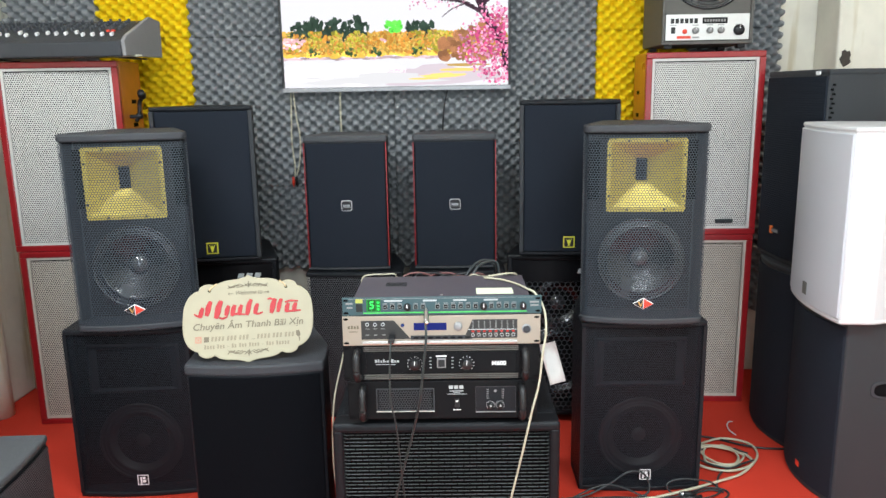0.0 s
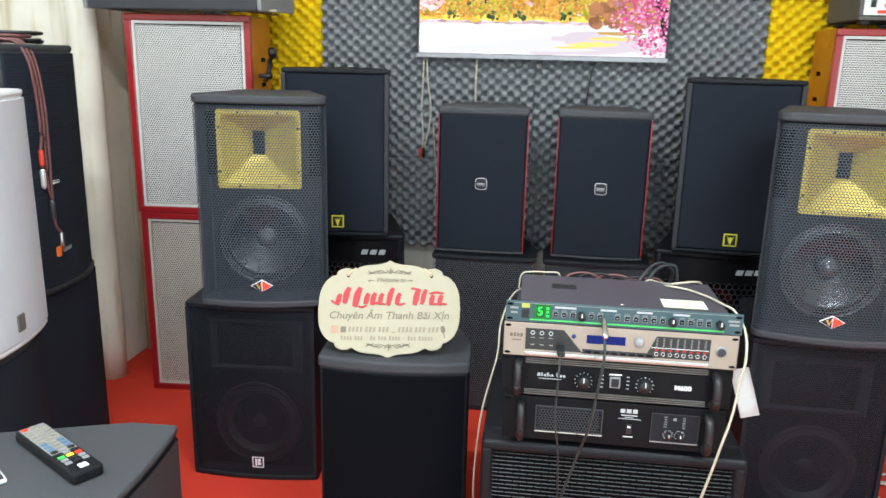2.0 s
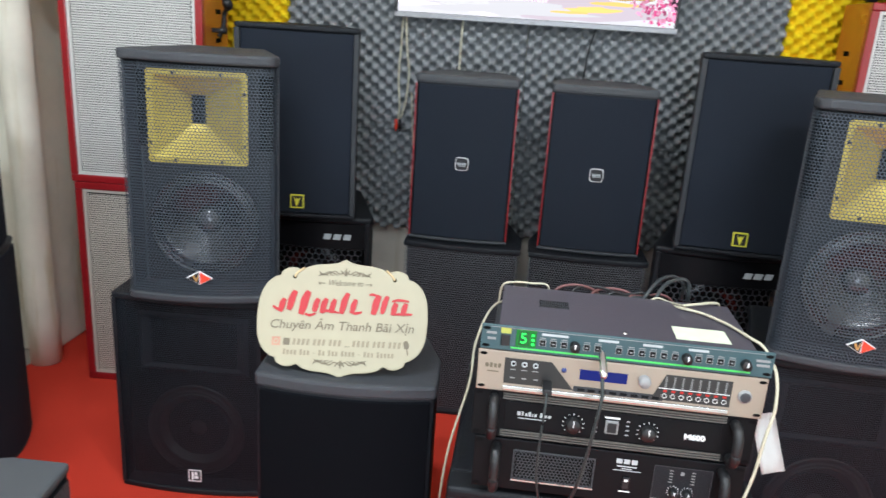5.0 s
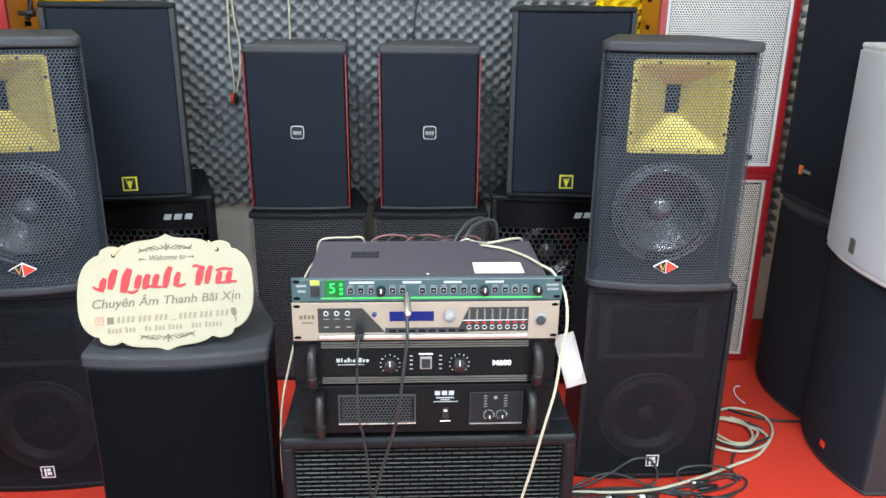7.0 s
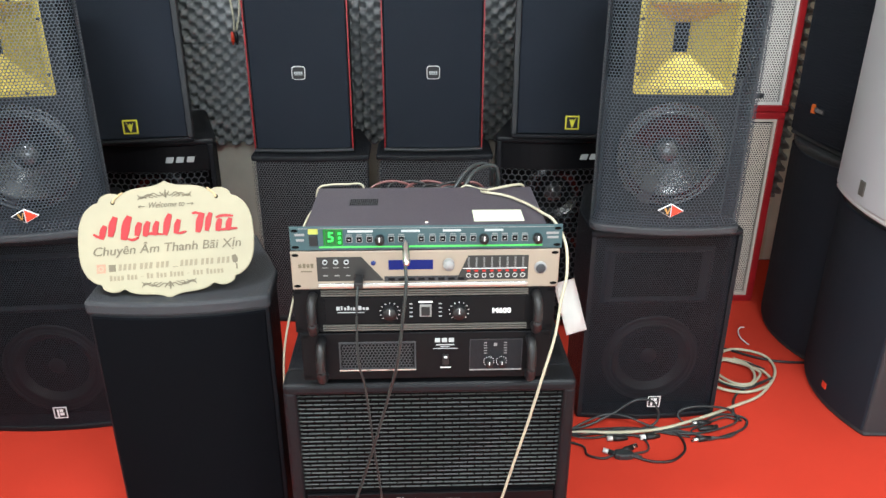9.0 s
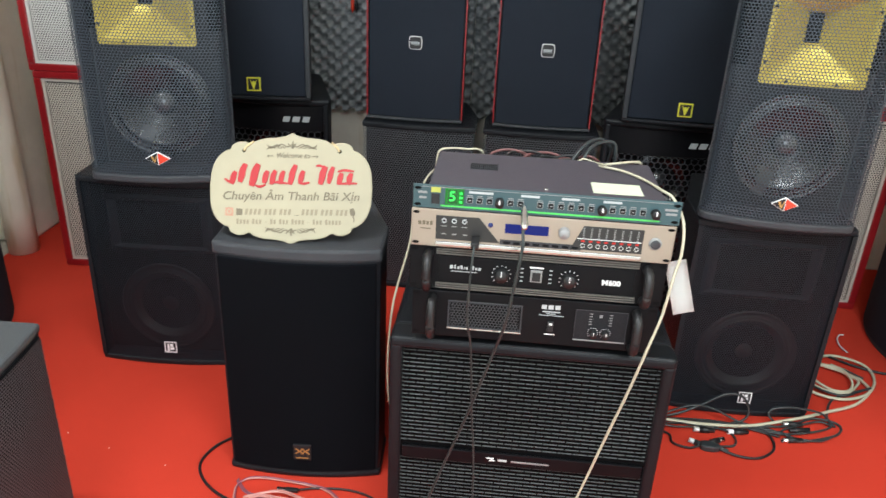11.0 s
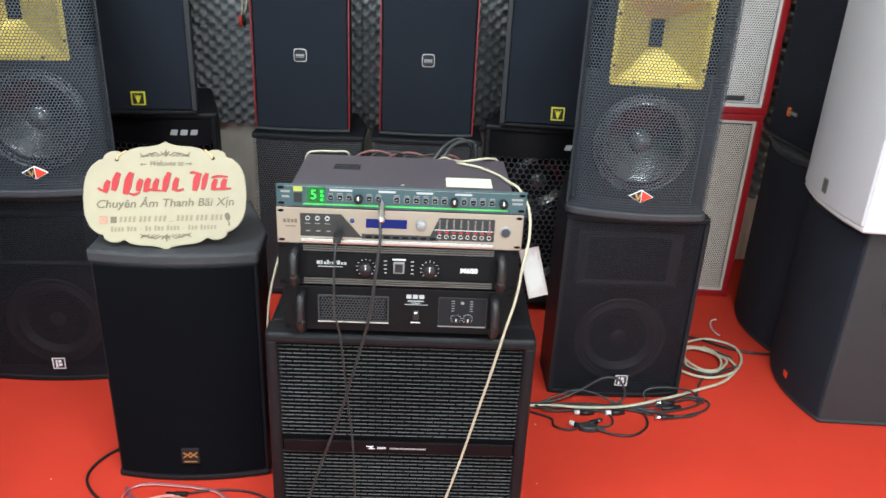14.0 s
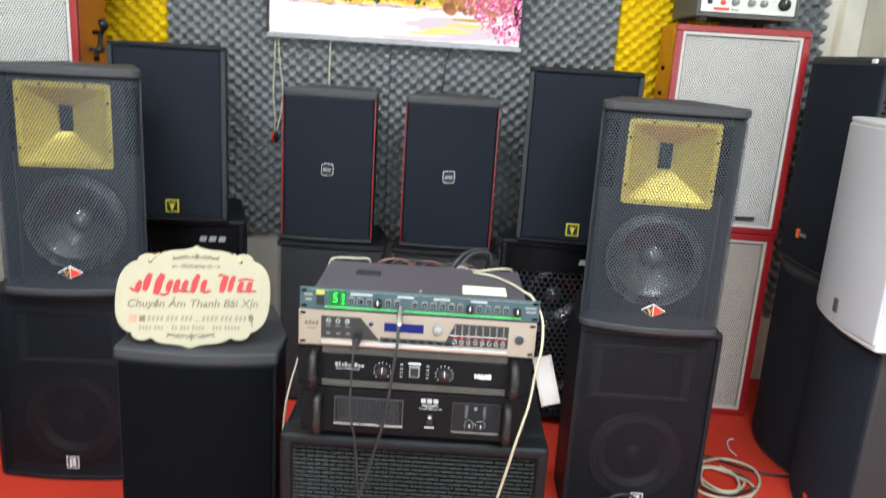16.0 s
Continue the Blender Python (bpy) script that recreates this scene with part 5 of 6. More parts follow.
picture("picture_blossom", 11, (0.55, 0.07, 0.20), [(x, z, R(0.004, 0.010), R(0.004, 0.010), 7) for x, z in [(R(0.22, 0.475), R(0.03, 0.33)) for _ in range(520)] if z < 0.13 + (x - 0.27) * 1.5 + R(-0.06, 0.06) and z > 0.22 - (x - 0.20) * 0.95])
picture("picture_blossom_light", 12, (0.72, 0.30, 0.44), [(x, z, R(0.003, 0.008), R(0.003, 0.008), 7) for x, z in [(R(0.24, 0.478), R(0.02, 0.36)) for _ in range(420)] if z > 0.20 - (x - 0.20) * 0.95 and z < 0.15 + (x - 0.27) * 1.5 + R(-0.05, 0.1)] + [(R(0.05, 0.3), R(0.33, 0.42), 0.004, 0.004, 7) for _ in range(50)])


# cables under the television
def cable(name, label, pts, r, material, group="", segs=8, steps=8):
    return tagged(part(name, tube(pts, r, segs, steps), material, None, "", True), label, "cable", group)


av = thing("audio_cable", "cream twin audio cable with red and black plugs under television", "cable", "", pose(0, 0, 0))
part("lead", tube([(-0.563, 3.437, 1.32), (-0.566, 3.436, 1.22), (-0.570, 3.435, 1.10), (-0.562, 3.434, 1.00), (-0.565, 3.434, 0.95)], 0.0035), M_CABLEW, av, "", True)
part("lead", tube([(-0.553, 3.437, 1.32), (-0.545, 3.436, 1.21), (-0.533, 3.435, 1.12), (-0.54, 3.434, 1.02), (-0.556, 3.434, 0.955)], 0.0035), M_CABLEW, av, "", True)
for x, mm, l in ((-0.572, M_BADGERED, "red plug"), (-0.558, M_RUBBER, "black plug")):
    part("plug", lathe([(0.003, 0.045), (0.006, 0.04), (0.0065, 0.01), (0.003, 0.008), (0.003, 0.0), (0, 0)], 10), mm, av, l, True, pose(x, 3.434, 0.905))
cable("power_cable", "thin cream power cable hanging under the television", [(-0.350, 3.438, 1.32), (-0.352, 3.437, 1.2), (-0.351, 3.437, 1.08), (-0.35, 3.435, 0.95)], 0.004, M_CABLEW)
cable("signal_cable", "thin black signal cable hanging under the television", [(0.115, 3.438, 1.32), (0.098, 3.436, 1.24), (0.09, 3.435, 1.14), (0.085, 3.435, 1.0)], 0.003, M_CABLEB)
cable("wall_cable", "thin cream cable hanging along the acoustic foam", [(-0.520, 3.436, 1.05), (-0.512, 3.44, 0.92), (-0.50, 3.436, 0.82), (-0.508, 3.44, 0.72), (-0.485, 3.44, 0.66)], 0.0025, M_CABLEW)


# ---- mixing desk on the red cabinet ----
desk = thing("mixing_desk", "dark grey mixing desk with rows of knobs and faders", "mixing desk", "", pose(-1.37, 2.925, 1.4515, 0, 0, -1))
prof = [(0.0, 0.0), (0.33, 0.012), (0.335, 0.135), (0.24, 0.145), (0.03, 0.066), (0.0, 0.052)]
bm = bmesh.new()
for x in (-0.31, 0.31):
    [bm.verts.new((x, y, z)) for y, z in prof]
bm.verts.ensure_lookup_table()
n = len(prof)
bm.faces.new([bm.verts[i] for i in range(n)])
bm.faces.new([bm.verts[n + i] for i in range(n - 1, -1, -1)])
for i in range(n):
    j = (i + 1) % n
    bm.faces.new((bm.verts[i], bm.verts[j], bm.verts[n + j], bm.verts[n + i]))
bmesh.ops.recalc_face_normals(bm, faces=bm.faces)
part("body", round_edges(bm, 0.006), M_GREYP, desk)
for s in (-1, 1):
    pts = [(0.0, 0.0), (0.34, 0.008), (0.342, 0.150), (0.24, 0.158), (0.02, 0.075), (-0.004, 0.056)]
    bm = bmesh.new()
    a = [bm.verts.new((s * 0.312, y, z)) for y, z in pts]
    c = [bm.verts.new((s * 0.326, y, z)) for y, z in pts]
    bm.faces.new(a)
    bm.faces.new(c[::-1])
    for i in range(6):
        bm.faces.new((a[i], a[(i + 1) % 6], c[(i + 1) % 6], c[i]))
    bmesh.ops.recalc_face_normals(bm, faces=bm.faces)
    part("end_cheek", round_edges(bm, 0.003, 1), M_GREY, desk, "grey plastic end cheek")
slope = math.atan2(0.079, 0.21)
km = lathe([(0.0055, 0), (0.0055, 0.010), (0.0045, 0.013), (0, 0.013)], 10)
kme = bpy.data.meshes.new("knob")
km.to_mesh(kme)
km.free()
kme.materials.append(M_RIB)
fm = box(-0.005, 0.005, -0.009, 0.009, 0, 0.012, 0.002)
fme = bpy.data.meshes.new("fader_cap")
fm.to_mesh(fme)
fm.free()
fme.materials.append(M_LETTER)
for i in range(16):
    x = -0.285 + i * 0.036
    for q in range(5):
        yy = 0.125 + q * 0.024
        ob = new("knob", kme)
        ob.parent = desk
        ob.matrix_basis = pose(x, yy, 0.066 + (yy - 0.03) * math.tan(slope), math.degrees(slope))
    yy = 0.055 + 0.04 * R(0, 1) if i < 12 else 0.06
    ob = new("fader_cap", fme)
    ob.parent = desk
    ob.matrix_basis = pose(x, yy, 0.066 + (yy - 0.03) * math.tan(slope), math.degrees(slope))
for x in (0.215, 0.235):
    part("red_key", box(x, x + 0.012, 0.10, 0.11, 0.094, 0.102, 0.001), M_BADGERED, desk)
for sx in (-0.26, 0.26):
    part("foot", box(sx - 0.02, sx + 0.02, 0.08, 0.30, -0.0005, 0.004), M_RUBBER, desk)
cable("desk_cable", "white cable lying under the mixing desk edge", [(-1.70, 2.955, 1.4555), (-1.5, 2.952, 1.4565), (-1.3, 2.985, 1.4565), (-1.15, 2.975, 1.4565), (-1.02, 3.0, 1.4555)], 0.004, M_CABLEW)
clip = thing("microphone_clip", "black microphone clip on a bent arm beside the red cabinet", "microphone clip", "", pose(-1.090, 3.10, 1.262))
part("arm", tube([(-0.015, 0.0, -0.05), (0.0, 0.0, -0.02), (0.004, 0.0, 0.02), (0.022, -0.01, 0.045)], 0.008, 10, 5), M_RUBBER, clip, "", True)
part("clamp", lathe([(0.014, 0), (0.016, 0.01), (0.013, 0.035), (0, 0.035)], 12, pose(0.022, -0.01, 0.045, 60, 20, 0)), M_RUBBER, clip, "", True)
part("nut", lathe([(0.012, 0), (0.012, 0.02), (0, 0.02)], 8, pose(-0.01, 0.0, -0.03, 0, 90, 0)), M_RUBBER, clip, "", True)
part("bracket", box(-0.050, -0.008, -0.008, 0.008, -0.038, -0.024, 0.003), M_RUBBER, clip, "black bracket screwed to the cabinet")


# ---- portable amplifier on the red cabinet ----
pa = thing("portable_amplifier", "grey-brown portable amplifier with woofer and silver control panel", "amplifier", "", pose(1.106, 3.10, 1.4515))
part("cabinet", box(-0.172, 0.172, 0.012, 0.30, 0.014, 0.50, 0.006), M_BROWNAMP, pa)
part("front_rim", box(-0.172, 0.172, 0.0, 0.014, 0.014, 0.026, 0.003, box(-0.172, -0.160, 0, 0.014, 0.026, 0.49, 0.003, box(0.160, 0.172, 0, 0.014, 0.026, 0.49, 0.003))), M_BROWNAMP, pa)
for sx in (-0.14, 0.14):
    for sy in (0.04, 0.26):
        part("foot", box(sx - 0.015, sx + 0.015, sy - 0.015, sy + 0.015, 0.0, 0.016, 0.003), M_RUBBER, pa)
pan = part("control_panel", box(-0.158, 0.158, 0.004, 0.012, 0.030, 0.125, 0.001), M_PANEL, pa, "brushed silver control panel")
for x, r in ((-0.046, 0.012), (0.008, 0.012), (0.050, 0.012), (0.118, 0.020)):
    k = knob("dial", x, 0.004, 0.065, r, 0.016, M_GREY if r < 0.015 else M_RUBBER, pan)
    bar("pointer", -0.001, 0.001, r * 0.2, r * 0.9, -0.0161, M_LETTER, k)
part("rocker", box(-0.138, -0.122, 0.0, 0.004, 0.055, 0.078, 0.001), M_RUBBER, pan)
knob("red_lamp", -0.086, 0.004, 0.062, 0.009, 0.005, M_BADGERED, pan)
part("display", box(-0.02, 0.074, 0.002, 0.004, 0.090, 0.112), M_AMP, pan)
for i in range(8):
    bar("display_mark", -0.014 + i * 0.0105, -0.007 + i * 0.0105, 0.096, 0.106, 0.002, M_GREY, pan)
for i in range(6):
    bar("mark", -0.140 + i * 0.0178, -0.127 + i * 0.0178, 0.092, 0.110, 0.004, M_RUBBER, pan)
bar("mark", -0.115, -0.062, 0.036, 0.046, 0.004, M_BADGERED, pan)
bar("mark", -0.056, -0.030, 0.037, 0.043, 0.004, M_GREY, pan)
for x in (-0.13, -0.046, 0.008, 0.05, 0.118):
    bar("mark", x - 0.012, x + 0.012, 0.0835, 0.0865, 0.004, M_GREY, pan)
woofer(pa, 0.0, 0.010, 0.300, 0.150, 0.34)


# ---- remote control and phone on the near speaker ----
rem = thing("remote_control", "thick black television remote with pale and coloured keys on the speaker", "remote control", "", pose(-0.962, 1.540, 0.5582, 0, 0, -32))
part("body", box(-0.122, 0.122, -0.029, 0.029, 0.0, 0.024, 0.007, segments=3), M_SATIN, rem)
part("keypad", box(-0.112, 0.030, -0.024, 0.024, 0.0238, 0.0246, 0.0003), M_GREY, rem, "grey keypad")
M_KEYS = {"pale": mat("pale_rubber_key", (0.26, 0.25, 0.20), 0.4), "blue": mat("light_blue_key", (0.09, 0.18, 0.27), 0.4), "dark": M_RUBBER, "red": M_BADGERED, "yellow": M_YELLOW, "green": M_GREENLINE, "grey": M_GREY}
for i in range(14):
    tones = ("red", "pale", "grey") if i == 0 else ("pale", "pale", "pale") if i < 6 else ("blue", "pale", "blue") if i < 9 else ("dark", "grey", "dark") if i < 11 else ("green", "yellow", "red") if i == 11 else ("grey", "dark", "grey")
    for q, tone in zip((-1, 0, 1), tones):
        part("key", box(-0.110 + i * 0.0142, -0.1005 + i * 0.0142, q * 0.0155 - 0.006, q * 0.0155 + 0.006, 0.0235, 0.0268, 0.0012), M_KEYS[tone], rem)
part("mark", box(0.094, 0.110, -0.008, 0.008, 0.0238, 0.0245), M_LETTER, rem)
ph = thing("phone", "dark phone with a white edge on the speaker", "phone", "", pose(-1.078, 1.462, 0.5582, 0, 0, -38))
part("edge", box(-0.075, 0.075, -0.037, 0.037, 0.0, 0.008, 0.003, segments=3), M_WHITE, ph, "white edge")
part("glass", box(-0.071, 0.071, -0.033, 0.033, 0.0078, 0.0088, 0.0004), mat("dark_glass", (0.02, 0.02, 0.022), 0.1), ph, "dark glass")


# ---- cables of the rack ----
usb = thing("black_cable", "black cable plugged into the silver processor hanging to the floor", "cable", "", pose(0, 0, 0))
part("plug", box(-0.027, -0.012, 1.790, 1.824, 0.733, 0.745, 0.002), M_RUBBER, usb)
part("lead", tube([(-0.020, 1.793, 0.739), (-0.021, 1.778, 0.725), (-0.023, 1.772, 0.690), (-0.024, 1.775, 0.600), (-0.015, 1.785, 0.540), (-0.010, 1.795, 0.470), (-0.004, 1.815, 0.36), (0.006, 1.818, 0.25), (0.012, 1.80, 0.12), (0.02, 1.76, 0.012), (0.03, 1.66, 0.004)], 0.0021, 8, 8), M_CABLEL, usb, "", True)
jk = thing("microphone_cable", "black microphone cable with chrome jack plug in the effects unit", "cable", "", pose(0, 0, 0))
part("jack_plug", lathe([(0.0045, 0), (0.006, 0.006), (0.0065, 0.045), (0.004, 0.052), (0, 0.052)], 12, pose(0.062, 1.818, 0.810, 118, 0, 3)), M_CHROME, jk, "chrome jack plug", True)
part("lead", tube([(0.062, 1.775, 0.785), (0.063, 1.758, 0.755), (0.056, 1.755, 0.690), (0.045, 1.765, 0.60), (0.030, 1.785, 0.530), (0.005, 1.800, 0.43), (-0.025, 1.812, 0.32), (-0.06, 1.812, 0.21), (-0.095, 1.80, 0.10), (-0.12, 1.76, 0.010), (-0.16, 1.68, 0.005)], 0.0029, 8, 8), M_CABLEL, jk, "", True)
cable("speaker_cable", "cream cable running over the rack and down the subwoofer", [(0.205, 2.01, 0.832), (0.215, 1.984, 0.8392), (0.249, 1.965, 0.8392), (0.283, 1.920, 0.8392), (0.304, 1.872, 0.8392), (0.321, 1.846, 0.834), (0.340, 1.826, 0.80), (0.342, 1.806, 0.75), (0.334, 1.800, 0.70), (0.326, 1.795, 0.63), (0.308, 1.785, 0.56), (0.288, 1.790, 0.46), (0.264, 1.805, 0.34), (0.238, 1.812, 0.22), (0.205, 1.805, 0.10), (0.17, 1.765, 0.012), (0.12, 1.68, 0.006)], 0.0026, M_CABLEW)
cable("speaker_cable", "short cream cable bent over the back of the rack", [(0.217, 1.990, 0.842), (0.245, 2.00, 0.844), (0.275, 2.02, 0.842), (0.293, 2.04, 0.832), (0.300, 2.05, 0.80)], 0.0026, M_CABLEW)
cable("speaker_cable", "thin cream cable hanging behind the rack to the floor", [(-0.05, 2.06, 0.80), (-0.12, 2.04, 0.79), (-0.15, 1.99, 0.73), (-0.155, 1.95, 0.66), (-0.185, 1.93, 0.52), (-0.20, 1.98, 0.30), (-0.19, 2.05, 0.10), (-0.20, 2.15, 0.006)], 0.0022, M_CABLEW)
for pts in ([(0.16, 2.02, 0.80), (0.19, 2.06, 0.848), (0.220, 2.09, 0.858), (0.243, 2.10, 0.854), (0.250, 2.10, 0.83), (0.25, 2.10, 0.81)],
            [(0.14, 2.04, 0.80), (0.18, 2.08, 0.848), (0.215, 2.11, 0.858), (0.24, 2.11, 0.842), (0.24, 2.12, 0.81)],
            [(0.00, 2.04, 0.79), (0.05, 2.06, 0.818), (0.12, 2.06, 0.822), (0.16, 2.07, 0.82), (0.19, 2.06, 0.80)]):
    cable("loop_cable", "dark cable looping up behind the rack units", pts, 0.0038, M_CABLEG, "loops behind the rack")
cable("loop_cable", "thin white cable looping up behind the rack units", [(0.158, 2.05, 0.80), (0.160, 2.035, 0.823), (0.178, 2.03, 0.838), (0.200, 2.025, 0.834), (0.215, 1.995, 0.841)], 0.0016, M_CABLEW, "loops behind the rack")
for q in range(5):
    x = 0.02 + 0.035 * q
    cable("loop_cable", "brown-red audio lead heaped behind the rack units", [(x - 0.05, 2.05, 0.78), (x - 0.03, 2.06, 0.822 + 0.004 * (q % 2)), (x, 2.07 + 0.008 * (q % 3), 0.834 - 0.003 * q), (x + 0.035, 2.075, 0.830), (x + 0.06, 2.08, 0.812), (x + 0.065, 2.08, 0.78)], 0.0027, M_CABLEB if q % 2 else M_CABLER, "loops behind the rack")
cable("loop_cable", "thin white lead lying behind the rack lid", [(-0.115, 2.03, 0.80), (-0.110, 2.036, 0.832), (-0.088, 2.040, 0.8385), (-0.055, 2.044, 0.838), (-0.025, 2.045, 0.836), (-0.02, 2.05, 0.80)], 0.0020, M_CABLEW, "loops behind the rack")
pp = thing("paper_sheet", "white paper sheet taped to the side of the amplifiers", "paper", "", pose(0.357, 1.876, 0.662, -20, -16, -4) @ Matrix.Scale(0.70, 4))
bm = bmesh.new()
g = [[bm.verts.new((0.045 * u + 0.0, 0.010 * math.sin(u * 2.2), 0.085 * (v - 0.5) * 1.2)) for u in (-0.4, -0.1, 0.2, 0.5, 0.85)] for v in (-0.4, 0.0, 0.5, 1.0)]
for a, b in zip(g, g[1:]):
    for i in range(4):
        bm.faces.new((a[i], a[i + 1], b[i + 1], b[i]))
bmesh.ops.solidify(bm, geom=bm.faces[:], thickness=0.0006)
part("sheet", bm, M_PAPER, pp, "", True)


# ---- cables on the carpet ----
def coil(cx, cy, rx, ry, turns, r, z=0.006, wob=0.012, start=0.0):
    pts = []
    for k in range(int(turns * 10) + 1):
        a = start + k * math.tau / 10
        f = 1 + R(-1, 1) * wob / rx - 0.04 * (k // 10)
        pts.append((cx + rx * f * math.cos(a), cy + ry * f * math.sin(a), z + 0.003 * (k // 10) + R(0, 0.003)))
    return pts


white_tail = [(0.40, 2.30, 0.12), (0.42, 2.31, 0.03), (0.47, 2.335, 0.010), (0.543, 2.338, 0.010), (0.627, 2.330, 0.012), (0.748, 2.343, 0.010), (0.878, 2.386, 0.012), (1.0, 2.443, 0.010), (1.101, 2.497, 0.008), (1.179, 2.58, 0.008), (1.215, 2.646, 0.008), (1.219, 2.712, 0.008), (1.186, 2.75, 0.008), (1.125, 2.765, 0.009), (1.05, 2.73, 0.010)]
cable("speaker_cable", "thick cream speaker cable coiled on the red carpet", white_tail + coil(1.070, 2.610, 0.105, 0.095, 1.2, 0.006, 0.010, 0.012, 2.1), 0.0045, M_CABLEW)
cable("speaker_cable", "cream speaker cable in loose loops on the red carpet", coil(1.075, 2.620, 0.070, 0.075, 2.1, 0.006, 0.012, 0.012, 0.6), 0.0042, M_CABLEW)
cable("floor_cable", "dark grey cable lying among the cream loops", coil(1.085, 2.615, 0.090, 0.085, 0.9, 0.004, 0.014, 0.012, 0.2) + [(1.05, 2.52, 0.008), (1.00, 2.44, 0.006), (0.99, 2.38, 0.006)], 0.0034, M_CABLEG)
DARK_GROUP = "dark cables in front of the speaker"
TANGLE = "tangled dark microphone cable on the red carpet"
cable("floor_cable", TANGLE, [(0.47, 2.31, 0.006), (0.525, 2.282, 0.005), (0.53, 2.246, 0.005), (0.568, 2.229, 0.006), (0.60, 2.238, 0.010)], 0.0032, M_CABLEB, DARK_GROUP)
cable("floor_cable", TANGLE, [(0.645, 2.231, 0.010), (0.698, 2.213, 0.005), (0.75, 2.215, 0.005), (0.795, 2.253, 0.005), (0.805, 2.303, 0.005), (0.785, 2.335, 0.006), (0.72, 2.350, 0.006), (0.60, 2.345, 0.006), (0.50, 2.35, 0.006)], 0.0035, M_CABLEB, DARK_GROUP)
cable("floor_cable", TANGLE, [(0.65, 2.245, 0.006), (0.692, 2.255, 0.006), (0.704, 2.285, 0.006), (0.690, 2.315, 0.006), (0.64, 2.33, 0.007), (0.56, 2.345, 0.007), (0.48, 2.33, 0.006)], 0.0030, M_CABLEG, DARK_GROUP)
cable("floor_cable", TANGLE, [(0.70, 2.350, 0.006), (0.829, 2.356, 0.006), (0.886, 2.375, 0.006), (0.948, 2.410, 0.006), (1.001, 2.403, 0.006), (1.016, 2.378, 0.006), (0.991, 2.343, 0.006), (0.94, 2.318, 0.006), (0.88, 2.299, 0.006), (0.855, 2.305, 0.006)], 0.0034, M_CABLEG, DARK_GROUP)
cable("floor_cable", TANGLE, [(0.80, 2.345, 0.006), (0.85, 2.325, 0.008), (0.93, 2.345, 0.008), (0.985, 2.375, 0.008), (0.960, 2.395, 0.008), (0.89, 2.365, 0.008), (0.84, 2.335, 0.008), (0.86, 2.312, 0.008), (0.93, 2.305, 0.008), (0.98, 2.335, 0.008)], 0.0030, M_CABLEG, DARK_GROUP)
cable("floor_cable", TANGLE, [(0.835, 2.375, 0.006), (0.815, 2.382, 0.026), (0.828, 2.386, 0.045), (0.870, 2.388, 0.052), (0.92, 2.395, 0.045), (0.965, 2.405, 0.030), (0.99, 2.415, 0.008), (1.00, 2.38, 0.006)], 0.0032, M_CABLEG, DARK_GROUP)
for q in range(4):
    cable("floor_cable", TANGLE, [(0.44 + 0.01 * q, 2.335 + 0.008 * q, 0.006), (0.52, 2.350 - 0.014 * q, 0.006 + 0.003 * q), (0.60 + R(-0.02, 0.02), 2.355 - 0.012 * q, 0.008), (0.68, 2.335 + R(-0.02, 0.02), 0.008), (0.75 + 0.02 * q, 2.352 - R(0, 0.03), 0.006), (0.83 + 0.01 * q, 2.340 - R(0, 0.03), 0.006)], 0.0028, (M_CABLEB, M_CABLEG)[q % 2], DARK_GROUP)
ARCH = "dark cable arching up from the carpet before the speaker"
cable("floor_cable", ARCH, [(0.47, 2.35, 0.006), (0.547, 2.361, 0.012), (0.623, 2.375, 0.042), (0.685, 2.378, 0.083), (0.733, 2.378, 0.080), (0.757, 2.375, 0.038), (0.745, 2.368, 0.010), (0.70, 2.350, 0.006)], 0.0034, M_CABLEG, DARK_GROUP)
cable("floor_cable", ARCH, [(0.49, 2.345, 0.006), (0.56, 2.368, 0.028), (0.615, 2.372, 0.044), (0.67, 2.372, 0.032), (0.735, 2.360, 0.008), (0.80, 2.345, 0.006)], 0.0030, M_CABLEG, DARK_GROUP)
cable("floor_cable", "black power cable running under the side speakers", [(1.02, 2.80, 0.006), (1.10, 2.775, 0.006), (1.18, 2.72, 0.006), (1.25, 2.69, 0.006), (1.34, 2.68, 0.006)], 0.0042, M_CABLEB)


def xlr(x, y, rz, mm, tip, label):
    t = thing("cable_plug", label, "plug", "plugs on the carpet", pose(x, y, 0.0, 0, 0, rz) @ Matrix.Scale(0.82, 4))
    b = part("shell", lathe([(0.004, -0.03), (0.006, -0.028), (0.008, -0.012), (0.0095, -0.01), (0.0095, 0.022), (0, 0.022)], 14, pose(0, 0, 0.0098, 0, 90, 0)), mm, t, "", True)
    part("tip", lathe([(0.0088, 0.022), (0.0088, 0.04), (0.007, 0.04), (0.007, 0.03), (0, 0.03)], 14, pose(0, 0, 0.0098, 0, 90, 0)), tip, t, "", True)
    return t


xlr(0.630, 2.309, 180, M_RUBBER, M_PANEL, "black microphone plug with chrome tip")
xlr(0.640, 2.262, 25, M_RUBBER, M_CHROME, "black microphone plug with chrome tip")
xlr(0.885, 2.372, 182, M_RUBBER, M_CHROME, "black microphone plug with chrome tip")
xlr(0.604, 2.244, 150, M_CABLEG, M_PAPER, "grey plug with white end")
xlr(0.722, 2.314, 185, M_RUBBER, M_LETTER, "black rubber plug with white end")
xlr(0.862, 2.300, 190, M_RUBBER, M_CHROME, "black microphone plug with chrome tip")
xlr(0.888, 2.346, 10, M_RUBBER, M_RUBBER, "small black rubber plug on carpet")
